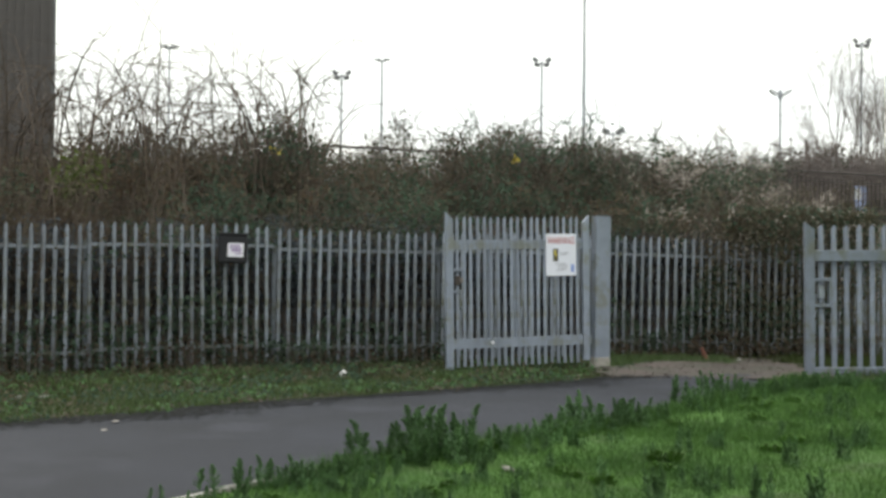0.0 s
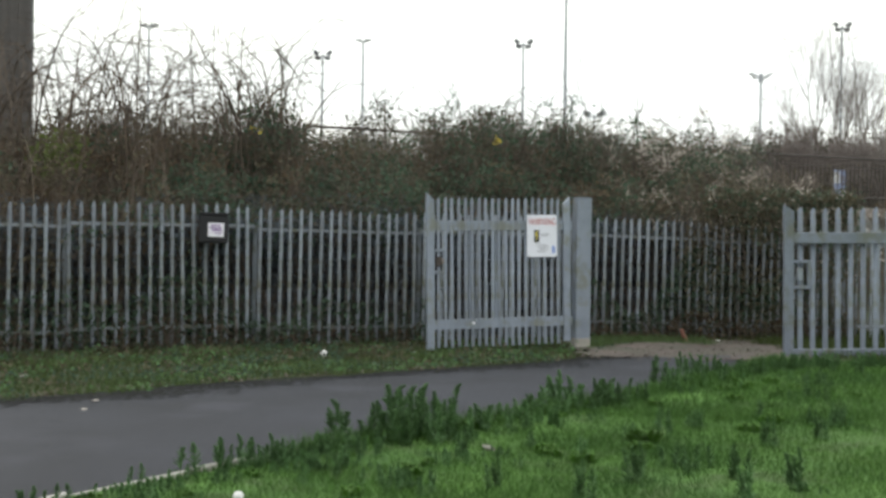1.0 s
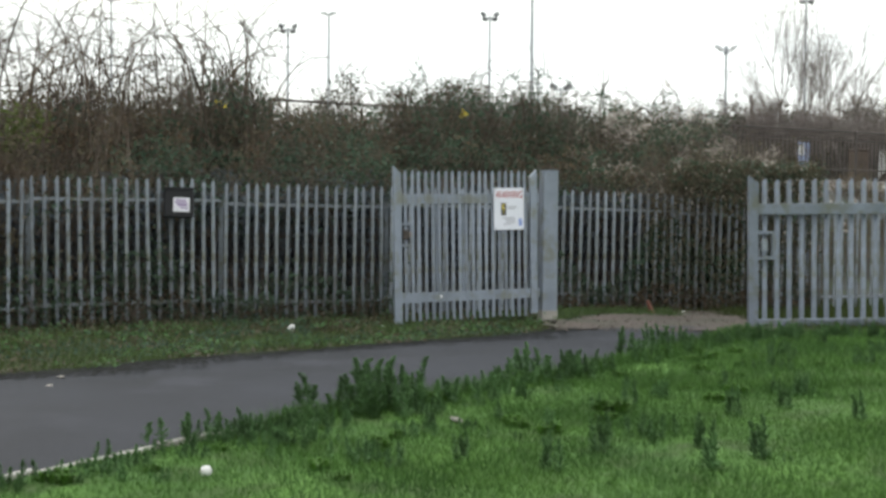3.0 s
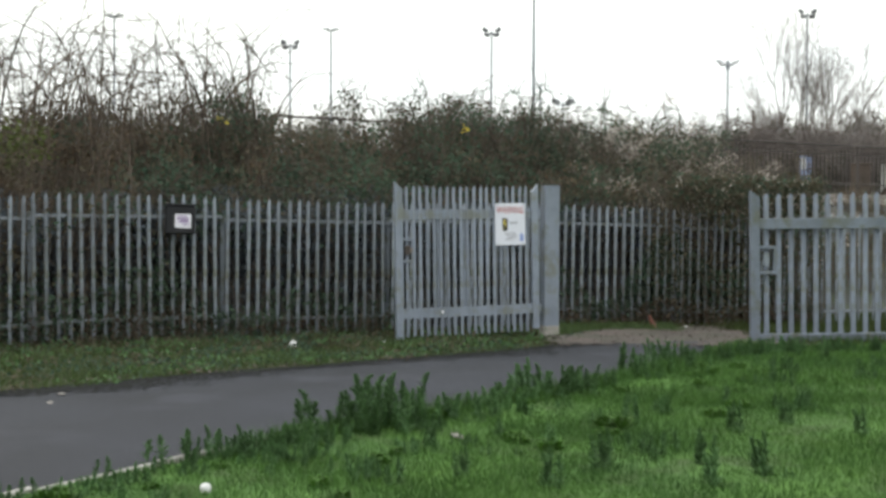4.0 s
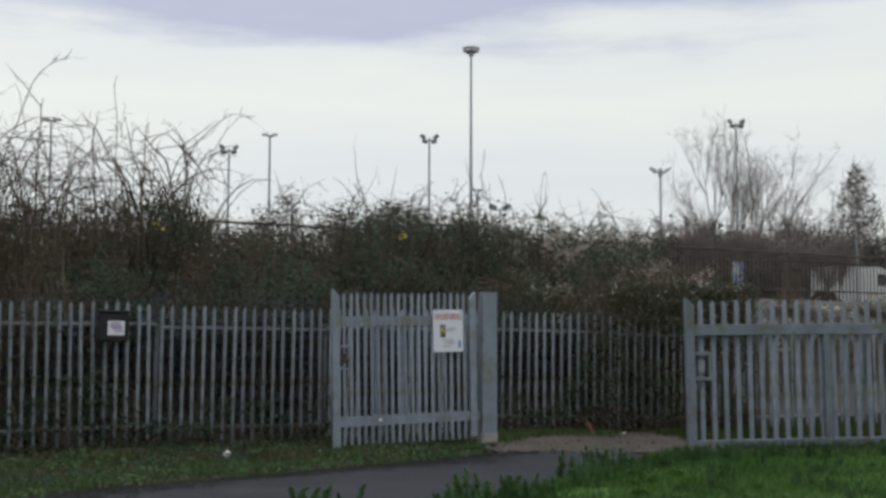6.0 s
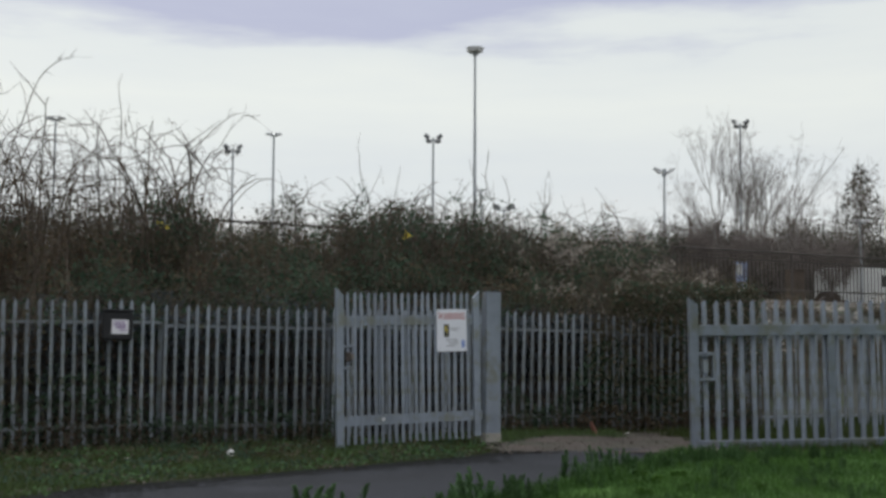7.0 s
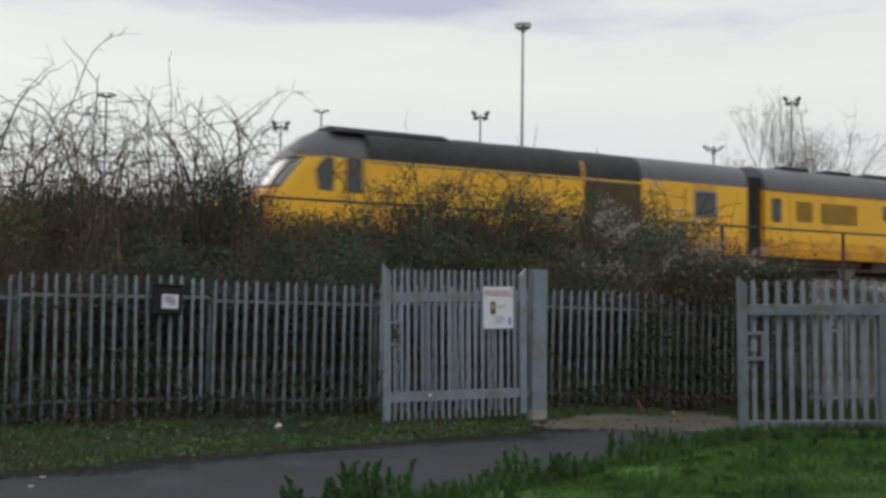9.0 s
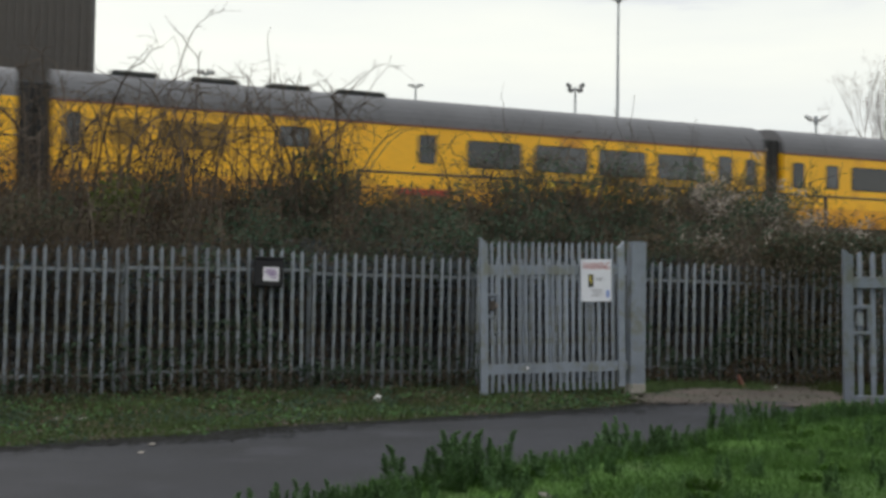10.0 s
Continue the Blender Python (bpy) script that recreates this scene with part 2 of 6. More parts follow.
M = dict(
    galv=material("galvanised_steel", (0.224, 0.254, 0.300), 0.55, 0.25, 0.72, 1.2, 60, 3.5, 0.1, random_ob=0.16, spots=(0.18, 0.19, 0.17), spot_scale=5),
    galv_old=material("weathered_galvanised_steel", (0.206, 0.230, 0.256), 0.6, 0.2, 0.62, 1.2, 50, 2.5, 0.12, random_ob=0.22, spots=(0.11, 0.115, 0.08), spot_scale=4, spot_size=0.14),
    galv_gate=material("dull_galvanised_steel", (0.196, 0.224, 0.268), 0.6, 0.25, 0.68, 1.2, 60, 3.5, 0.1, random_ob=0.16, spots=(0.15, 0.16, 0.14), spot_scale=5),
    concrete=material("stained_concrete", (0.33, 0.31, 0.27), 0.9, 0, 0.7, 1.2, 60, 4, 0.4),
    edging=material("pale_edging_concrete", (0.40, 0.38, 0.34), 0.9, 0, 0.7, 1.2, 60, 4, 0.4, random_ob=0.15),
    asphalt=material("worn_asphalt", (0.0235, 0.0248, 0.0315), 0.78, 0, 0.5, 1.45, 90, 0.7, 0.6, spots=(0.036, 0.037, 0.046), spot_scale=0.8, spot_size=0.08, spec=0.35),
    gravel=material("reddish_gravel", (0.102, 0.080, 0.068), 0.95, 0, 0.5, 1.35, 60, 1.3, 0.8, spots=(0.075, 0.07, 0.05), spot_scale=1.6, spot_size=0.17),
    soil=material("ground_soil_and_turf", (0.052, 0.050, 0.025), 0.95, 0, 0.55, 1.35, 22, 0.9, 0.8, spots=(0.065, 0.045, 0.03), spot_scale=1.6, spot_size=0.16, tint=(0.050, 0.072, 0.022)),
    lawn=material("lawn_turf", (0.056, 0.145, 0.024), 0.95, 0, 0.6, 1.3, 25, 1.1, 0.7, spots=(0.06, 0.10, 0.025), spot_scale=2.5, tint=(0.085, 0.180, 0.026)),
    bank=material("bramble_litter_soil", (0.080, 0.082, 0.074), 1.0, 0, 0.6, 1.3, 14, 0.8, 0.9, spots=(0.07, 0.085, 0.05), spot_scale=1.2),
    ballast=material("railway_ballast", (0.115, 0.098, 0.082), 0.95, 0, 0.5, 1.4, 18, 1.0, 0.9),
    blade=material("grass_blades", (0.057, 0.136, 0.033), 0.65, 0, 0.62, 1.3, 8, 0.9, 0, island=0.35, tint=(0.076, 0.150, 0.033), spec=0.15),
    blade_dry=material("verge_grass_blades", (0.050, 0.080, 0.020), 0.6, 0, 0.6, 1.3, 6, 0.7, 0, island=0.35, tint=(0.068, 0.088, 0.028), spec=0.15, thin=0.3),
    weed=material("weed_leaves", (0.104, 0.196, 0.086), 0.6, 0, 0.65, 1.35, 12, 1.5, 0.1, island=0.3, random_ob=0.25, tint=(0.122, 0.220, 0.086), spec=0.15, thin=0.3),
    rosette=material("pale_rosette_leaves", (0.10, 0.205, 0.04), 0.5, 0, 0.7, 1.25, 12, 1.5, 0.1, island=0.3, random_ob=0.2, spec=0.2),
    ivy=material("ivy_leaves", (0.062, 0.100, 0.068), 0.65, 0, 0.7, 1.25, 12, 0.8, 0.1, island=0.2, tint=(0.080, 0.122, 0.078), spec=0.15, thin=0.35),
    # leaf colour raised to blue-grey to stand in for shade behind the fence
    shade_leaf=material("bluish_shade_leaves", (0.135, 0.158, 0.178), 0.85, 0, 0.75, 1.15, 12, 0.8, 0.1, island=0.12, spec=0.1, thin=0.45),
    bramble=material("bramble_leaves", (0.112, 0.104, 0.070), 0.7, 0, 0.7, 1.25, 12, 0.7, 0.1, island=0.2, tint=(0.140, 0.118, 0.078), spec=0.15, thin=0.35),
    russet=material("dead_russet_leaves", (0.142, 0.098, 0.064), 0.75, 0, 0.7, 1.25, 12, 0.7, 0.1, island=0.25, tint=(0.160, 0.112, 0.070), spec=0.15, thin=0.35),
    cane=material("bramble_canes", (0.080, 0.063, 0.050), 0.85, 0, 0.6, 1.35, 20, 1.2, 0.1, island=0.4, tint=(0.120, 0.095, 0.074), spec=0.2),
    dry_stem=material("pale_dry_stems", (0.30, 0.255, 0.20), 0.85, 0, 0.7, 1.2, 20, 2, 0.1),
    fluff=material("clematis_seed_fluff", (0.52, 0.46, 0.405), 0.95, 0, 0.8, 1.12, 14, 1.5, 0, island=0.2, thin=0.4),
    yellow_leaf=material("yellow_leaves", (0.55, 0.42, 0.04), 0.6, 0, 0.8, 1.2, 10, 1, 0, island=0.3),
    bark=material("winter_bark", (0.20, 0.175, 0.16), 0.9, 0, 0.6, 1.3, 18, 1.5, 0.4),
    twig=material("winter_twigs", (0.215, 0.182, 0.165), 0.9, 0, 0.7, 1.25, 10, 1.0, 0, island=0.3),
    far_leaf=material("far_evergreen_leaves", (0.098, 0.098, 0.074), 0.8, 0, 0.6, 1.3, 4, 0.4, 0, island=0.3, thin=0.3),
    black=material("black_plastic", (0.010, 0.010, 0.012), 0.7, 0, 0.8, 1.2, 60, 5, 0.05),
    paper=material("white_paper_label", (0.78, 0.76, 0.80), 0.7, 0, 0.93, 1.03, 30, 6, 0.05),
    sign=material("white_sign_sheet", (0.76, 0.77, 0.83), 0.4, 0, 0.9, 1.05, 30, 4, 0.02),
    red=material("sign_red", (0.42, 0.055, 0.045), 0.5, 0, 0.85, 1.1, 40, 6, 0),
    grey_print=material("sign_grey_print", (0.33, 0.33, 0.36), 0.5, 0, 0.9, 1.1, 40, 6, 0),
    blue_print=material("sign_blue_print", (0.25, 0.33, 0.62), 0.5, 0, 0.9, 1.1, 40, 6, 0),
    pict=material("sign_pictogram_yellow", (0.62, 0.50, 0.10), 0.5, 0, 0.9, 1.1, 40, 6, 0),
    ink=material("printed_black", (0.02, 0.02, 0.02), 0.5, 0, 0.9, 1.1, 40, 6, 0),
    violet=material("printed_violet", (0.20, 0.10, 0.28), 0.5, 0, 0.9, 1.1, 40, 6, 0),
    litter=material("white_litter", (0.72, 0.70, 0.68), 0.6, 0, 0.8, 1.1, 30, 8, 0.1),
    terracotta=material("faded_orange_plastic", (0.20, 0.075, 0.05), 0.6, 0, 0.7, 1.2, 30, 6, 0.1),
    rail_rust=material("rusty_painted_rail", (0.075, 0.062, 0.055), 0.75, 0.2, 0.6, 1.3, 30, 3, 0.15),
    mast=material("lamp_mast_steel", (0.38, 0.40, 0.425), 0.6, 0.2, 0.8, 1.15, 10, 0.5, 0),
    lamp_head=material("lamp_head_grey", (0.70, 0.71, 0.72), 0.5, 0.0, 0.85, 1.1, 10, 1, 0),
    lamp_dark=material("floodlight_housing", (0.19, 0.195, 0.205), 0.5, 0.2, 0.8, 1.2, 10, 2, 0),
    cladding=material("brown_grey_cladding", (0.082, 0.074, 0.068), 0.6, 0.1, 0.85, 1.15, 3, 0.15, 0.05),
    yellow=material("train_yellow_paint", (0.97, 0.50, 0.012), 0.32, 0, 0.86, 1.08, 12, 0.5, 0.02, spots=(0.62, 0.27, 0.02), spot_scale=0.55, spot_size=0.05),
    yellow_low=material("grimy_yellow_paint", (0.88, 0.41, 0.020), 0.45, 0, 0.7, 1.12, 14, 0.8, 0.03, spots=(0.56, 0.25, 0.04), spot_scale=1.2, spot_size=0.1),
    # the body yellow deepened towards orange, as shading on the nose front
    amber=material("shaded_front_yellow", (0.82, 0.34, 0.03), 0.4, 0, 0.8, 1.1, 14, 0.8, 0.03),
    roof_dark=material("sooty_roof", (0.032, 0.036, 0.034), 0.7, 0, 0.6, 1.4, 6, 0.6, 0.1),
    roof_grey=material("grey_roof_paint", (0.145, 0.145, 0.155), 0.55, 0, 0.8, 1.15, 8, 0.5, 0.05),
    cab_grey=material("cab_roof_grey", (0.098, 0.096, 0.098), 0.55, 0, 0.75, 1.2, 8, 0.9, 0.05),
    glass=material("train_window_glass", (0.06, 0.066, 0.072), 0.08, 0, 0.9, 1.1, 3, 0.5, 0, spec=0.8),
    # glass colour lightened to stand in for the sky reflected in the windscreen
    screen=material("sky_toned_windscreen", (0.17, 0.18, 0.19), 0.06, 0, 0.9, 1.1, 3, 0.5, 0, spec=0.9),
    yellow_green=material("yellow_green_leaves", (0.098, 0.125, 0.036), 0.6, 0, 0.7, 1.25, 10, 1.2, 0, island=0.25, spec=0.15, thin=0.3),
    glass_dark=material("dark_window_glass", (0.025, 0.028, 0.03), 0.1, 0, 0.9, 1.1, 3, 0.5, 0, spec=0.7),
    glass_grey=material("whitened_window", (0.24, 0.25, 0.27), 0.25, 0, 0.9, 1.1, 3, 0.8, 0),
    seal=material("black_rubber", (0.02, 0.02, 0.02), 0.7, 0, 0.8, 1.2, 20, 3, 0),
    louvre=material("dirty_louvre", (0.40, 0.235, 0.035), 0.7, 0.05, 0.7, 1.2, 20, 1.5, 0.1),
    louvre_dark=material("brown_louvre", (0.115, 0.075, 0.028), 0.7, 0.1, 0.6, 1.2, 20, 1.5, 0.1),
    under=material("underframe_grime", (0.078, 0.058, 0.044), 0.85, 0.1, 0.6, 1.3, 14, 1.5, 0.2),
    stripe=material("red_stripe", (0.50, 0.05, 0.03), 0.45, 0, 0.85, 1.1, 14, 1, 0),
    steel=material("rail_steel", (0.22, 0.19, 0.17), 0.4, 0.7, 0.7, 1.2, 20, 1, 0.05),
    lamp_on=glow("lit_headlight", (1.0, 0.93, 0.75), 0.9),
    van=material("white_van_paint", (0.68, 0.68, 0.66), 0.4, 0, 0.9, 1.05, 6, 0.6, 0),
    blue=material("blue_painted_sheet", (0.30, 0.37, 0.58), 0.5, 0, 0.8, 1.15, 10, 1, 0),
    tyre=material("tyre_rubber", (0.025, 0.025, 0.025), 0.8, 0, 0.8, 1.2, 20, 3, 0),
    grit=material("brown_grit", (0.15, 0.125, 0.105), 0.95, 0, 0.6, 1.3, 20, 3, 0.2, island=0.45),
    blade_verge=material("fresh_verge_blades", (0.062, 0.105, 0.024), 0.6, 0, 0.65, 1.3, 8, 0.9, 0, island=0.4),
    # near-black colour of the path's margin along the verge
    dirt=material("dark_edge_speckle", (0.0115, 0.012, 0.0105), 0.9, 0, 0.6, 1.4, 40, 1.2, 0.5, spec=0.2),
    dead_leaf=material("rotting_brown_leaves", (0.082, 0.060, 0.044), 0.85, 0, 0.7, 1.25, 12, 0.7, 0.1, island=0.25, tint=(0.098, 0.078, 0.052), spec=0.12, thin=0.3),
    gutter=material("rusty_gutter", (0.22, 0.10, 0.06), 0.7, 0.1, 0.7, 1.2, 14, 1.0, 0.05),
    stone=material("pale_rubble", (0.38, 0.35, 0.31), 0.95, 0, 0.6, 1.25, 20, 3, 0.4, random_ob=0.3),
)


# ================= mesh tools =================
def np_mesh(name, verts, faces, mat, smooth=False):
    """A mesh from arrays: verts (n,3), faces (m,k)."""
    verts, faces = np.asarray(verts, np.float32), np.asarray(faces, np.int32)
    used = np.unique(faces)
    if len(used) < len(verts):
        verts, faces = verts[used], np.searchsorted(used, faces).astype(np.int32)
    me = bpy.data.meshes.new(name)
    k = faces.shape[1]
    me.vertices.add(len(verts))
    me.vertices.foreach_set("co", verts.ravel())
    me.loops.add(faces.size)
    me.loops.foreach_set("vertex_index", faces.ravel())
    me.polygons.add(len(faces))
    me.polygons.foreach_set("loop_start", np.arange(len(faces), dtype=np.int32) * k)
    me.update(calc_edges=True)
    me.materials.append(mat)
    if smooth:
        me.polygons.foreach_set("use_smooth", np.ones(len(faces), bool))
    return me


def under(ob, parent):
    if parent is not None:
        ob.parent = parent
    return ob


def part(name, bm, mat, parent=None, label="", smooth=False):
    """Links a bmesh (or a ready mesh) as one object under its thing."""
    if isinstance(bm, bpy.types.Mesh):
        me = bm
    else:
        me = bpy.data.meshes.new(name)
        bmesh.ops.recalc_face_normals(bm, faces=bm.faces)
        bm.to_mesh(me)
        bm.free()
        me.materials.append(mat)
        if smooth:
            for p in me.polygons:
                p.use_smooth = True
    ob = under(new(name, me), parent)
    if label:
        tagged(ob, label)
    return ob


def thing(name, m, label, category, group="", kind=""):
    ob = new(name)
    ob.matrix_basis = m
    return tagged(ob, label, category, group, kind)


def box(bm, x0, x1, y0, y1, z0, z1, bevel=0.0):
    """A box, its edges rounded off by bevel."""
    r = bmesh.ops.create_cube(bm, size=1, matrix=Matrix.Translation(((x0 + x1) / 2, (y0 + y1) / 2, (z0 + z1) / 2)) @ Matrix.Diagonal((x1 - x0, y1 - y0, z1 - z0, 1)))
    if bevel:
        es = list({e for v in r["verts"] for e in v.link_edges})
        bmesh.ops.bevel(bm, geom=es, offset=bevel, segments=1, affect="EDGES")
    return bm


def boxed(x0, x1, y0, y1, z0, z1, bevel=0.0):
    return box(bmesh.new(), x0, x1, y0, y1, z0, z1, bevel)


def rod(bm, a, b, r0, r1=None, n=10):
    """A tapered round bar from a to b."""
    a, b = Vector(a), Vector(b)
    q = (b - a).to_track_quat("Z", "Y").to_matrix().to_4x4()
    bmesh.ops.create_cone(bm, cap_ends=True, segments=n, radius1=r0, radius2=r0 if r1 is None else r1, depth=(b - a).length,
                          matrix=Matrix.Translation((a + b) / 2) @ q)
    return bm


def prism(bm, outline, y0, y1):
    """An outline in x and z, extruded from y0 to y1."""
    lo = [bm.verts.new((x, y0, z)) for x, z in outline]
    hi = [bm.verts.new((x, y1, z)) for x, z in outline]
    n = len(outline)
    bm.faces.new(lo)
    bm.faces.new(hi[::-1])
    for i in range(n):
        bm.faces.new((lo[i], hi[i], hi[(i + 1) % n], lo[(i + 1) % n]))
    return bm


def rounded(x0, x1, z0, z1, r, n=3):
    """A rectangle's outline with round corners."""
    pts = []
    for cx, cz, a0 in ((x1 - r, z1 - r, 0), (x0 + r, z1 - r, 90), (x0 + r, z0 + r, 180), (x1 - r, z0 + r, 270)):
        for i in range(n + 1):
            a = radians(a0 + 90 * i / n)
            pts.append((cx + r * math.cos(a), cz + r * math.sin(a)))
    return pts


def letters(name, text, size, mat, parent, m):
    """Raised lettering in the built-in font, as a mesh."""
    cu = bpy.data.curves.new(name, "FONT")
    cu.body, cu.size, cu.extrude, cu.align_x = text, size, 0.0012, "CENTER"
    tmp = bpy.data.objects.new(name, cu)
    scene.collection.objects.link(tmp)
    dg = bpy.context.evaluated_depsgraph_get()
    me = bpy.data.meshes.new_from_object(tmp.evaluated_get(dg))
    bpy.data.objects.remove(tmp)
    me.materials.clear()
    me.materials.append(mat)
    ob = under(new(name, me), parent)
    ob.matrix_basis = m
    return ob


# ================= plant tools =================
RNG = np.random.default_rng(7)


def unit(v):
    return v / np.maximum(np.linalg.norm(v, axis=-1, keepdims=True), 1e-9)


def leaf_arrays(pos, size, rng, long=1.6, flat=0.3):
    """A folded diamond leaf at each place, turned at random."""
    n = len(pos)
    along = unit(rng.normal(size=(n, 3)) * (1, 1, 0.7))
    side = unit(np.cross(along, unit(rng.normal(size=(n, 3)) + (0, 0, 1.2 * (1 - flat)))))
    up = np.cross(side, along)
    s = np.asarray(size).reshape(-1, 1) * np.ones((n, 1))
    a, b = along * s * long / 2, side * s / 2
    v = np.stack([pos - a, pos + b + up * s * 0.12, pos + a, pos - b + up * s * 0.12], 1).reshape(-1, 3)
    return v, np.arange(4 * n).reshape(-1, 4)


def tube_arrays(pts, rad, sides=3):
    """Round canes: pts (n,k,3), rad (n,k)."""
    n, k, _ = pts.shape
    way = unit(pts[:, -1] - pts[:, 0])
    ref = np.where(np.abs(way[:, 2:3]) > 0.8, np.array([[1.0, 0, 0]]), np.array([[0, 0, 1.0]]))
    u = unit(np.cross(way, ref))
    w = np.cross(way, u)
    ang = np.arange(sides) * 2 * np.pi / sides
    ring = u[:, None] * np.cos(ang)[None, :, None] + w[:, None] * np.sin(ang)[None, :, None]
    v = pts[:, :, None] + ring[:, None] * rad[:, :, None, None]
    idx = np.arange(n * k * sides).reshape(n, k, sides)
    a, b = idx[:, :-1], idx[:, 1:]
    f = np.stack([a, np.roll(a, -1, 2), np.roll(b, -1, 2), b], -1).reshape(-1, 4)
    return v.reshape(-1, 3), f


def merge(*arrays):
    vs, fs, o = [], [], 0
    for v, f in arrays:
        vs.append(v)
        fs.append(f + o)
        o += len(v)
    return np.concatenate(vs), np.concatenate(fs)


def canes(rng, base, reach, height, k=8, lean=None, wobble=0.05, droop=1.25):
    """Arching canes from base points."""
    n = len(base)
    az = rng.uniform(0, 2 * np.pi, n)
    out = np.stack([np.cos(az), np.sin(az), 0 * az], -1)
    if lean is not None:
        out = unit(out + np.asarray(lean))
        out[:, 2] = 0
    u = np.linspace(0, 1, k)[None, :, None]
    z = droop * 2 * u - (2 * droop - 1) * u ** 2
    pts = base[:, None] + out[:, None] * (reach[:, None, None] * u ** 1.4) + np.array([0, 0, 1.0]) * height[:, None, None] * z
    jit = rng.normal(size=(n, k, 3)) * wobble * np.linspace(0, 1, k)[None, :, None]
    return pts + np.cumsum(jit, 1) * 0.6


def grow(rng, origin, way, length, radius, depth, spread, out, ends, up=0.15):
    """Branches of a bare tree, as polylines into out."""
    k = 6
    pts, p, d = [np.array(origin)], np.array(origin, float), np.array(way, float)
    for _ in range(k - 1):
        d = unit(d + rng.normal(size=3) * 0.09 + (0, 0, up * 0.25))
        p = p + d * length / (k - 1)
        pts.append(p)
    pts = np.array(pts)
    out.append((pts, np.linspace(radius, radius * 0.55, k)))
    if depth == 0:
        ends.append(pts[-1])
        return
    count = rng.integers(3, 6)
    for i in range(count):
        j = int(rng.integers(2, k))
        side = unit(rng.normal(size=3))
        nd = unit(d + side * spread)
        grow(rng, pts[j], nd, length * rng.uniform(0.5, 0.78), radius * rng.uniform(0.35, 0.6), depth - 1, spread, out, ends, up)
    grow(rng, pts[-1], unit(d + rng.normal(size=3) * 0.15), length * 0.7, radius * 0.55, depth - 1, spread, out, ends, up)


# ================= ground =================
SLOPE, FENCE_Y = 0.466, 17.7  # the boundary fence runs along y = FENCE_Y + SLOPE * x
TURN = math.degrees(math.atan(SLOPE))


BEND_X, BEND_SLOPE = 2.32, 0.25  # beyond the gateway the fence bends towards the path


def fence_y(x):
    """The fence's line."""
    return FENCE_Y + SLOPE * np.minimum(x, BEND_X) + BEND_SLOPE * np.maximum(x - BEND_X, 0)


def behind(x, y):
    """Metres behind the boundary fence."""
    return (y - FENCE_Y - SLOPE * x) / math.sqrt(1 + SLOPE * SLOPE)


def ground_z(x, y):
    """Flat verge, a railway bank, then a level plateau that rises a little far off."""
    a = behind(np.asarray(x, float), np.asarray(y, float))
    t = np.clip((a - 0.5) / 6.3, 0, 1)
    far = np.clip((a - 22) / 25, 0, 1)
    right = np.clip((np.asarray(x, float) - 2.0) / 5.0, 0, 1) * np.clip(1 - np.abs(a) / 5.0, 0, 1)
    bed = np.clip((a - 11.3) / 1.6, 0, 1)
    return 2.42 * t * t * (3 - 2 * t) + 0.53 * bed * bed * (3 - 2 * bed) + 1.1 * far * far * (3 - 2 * far) - 0.12 * right


def near_edge(y):
    """The x of the path's kerb on the lawn side."""
    return np.interp(y, [-8, 0, 3, 6.35, 7.29, 8.69, 10.04, 11.8, 13.6, 15.4], [-12.5, -6.2, -4.2, -2.21, -1.58, -0.49, 0.81, 2.3, 3.6, 4.7])


def far_edge(y):
    """The x of the path's edge on the verge side."""
    return np.interp(y, [-8, 2.5, 10.48, 11.82, 13.27, 15.12, 15.9], [-27, -14, -4.0, -2.49, -0.53, 1.98, 2.6])


def ground_sheet(name, axis_x, axis_y, mat, lift=0.0, keep=None):
    gx, gy = np.meshgrid(axis_x, axis_y)
    gz = ground_z(gx, gy) + lift
    rough = np.sin(gx * 1.7 + gy * 0.6) * np.sin(gy * 2.1 - gx * 0.4) * 0.012 + np.sin(gx * 4.1) * np.sin(gy * 3.7) * 0.006
    gz = gz + rough
    v = np.stack([gx, gy, gz], -1).reshape(-1, 3)
    nx, ny = len(axis_x), len(axis_y)
    idx = np.arange(nx * ny).reshape(ny, nx)
    f = np.stack([idx[:-1, :-1], idx[:-1, 1:], idx[1:, 1:], idx[1:, :-1]], -1).reshape(-1, 4)
    if keep is not None:
        c = v[f].mean(1)
        f = f[keep(c[:, 0], c[:, 1])]
    return np_mesh(name, v, f, mat, True)


FX = np.concatenate([[-900, -400, -200, -100, -60, -40, -28], np.arange(-20, 20.1, 0.25), [24, 30, 40, 60, 100, 200, 400, 900]])
FY = np.concatenate([[-300, -120, -60, -30, -15], np.arange(-8, 36.1, 0.25), [40, 46, 54, 64, 80, 100, 150, 300, 700, 1500]])
tagged(part("ground", ground_sheet("ground", FX, FY, M["soil"]), None), "rough grass verge with dead leaves, rising to the railway", "ground", kind="structure")
LX, LY = np.arange(-16, 26.01, 0.15), np.arange(-14, 15.71, 0.15)
tagged(part("lawn", ground_sheet("lawn", LX, LY, M["lawn"], 0.022, lambda x, y: x > near_edge(y) + 0.10), None),
       "bright green mown lawn beside the asphalt path", "lawn", kind="structure")
bank_x, bank_y = np.arange(-22, 30.1, 0.4), np.arange(6, 46.1, 0.4)
tagged(part("bank", ground_sheet("bank", bank_x, bank_y, M["bank"], 0.03, lambda x, y: (behind(x, y) > 0.1) & (behind(x, y) < 11.3)), None),
       "dark railway bank of soil and dead bramble litter", "bank", kind="structure")
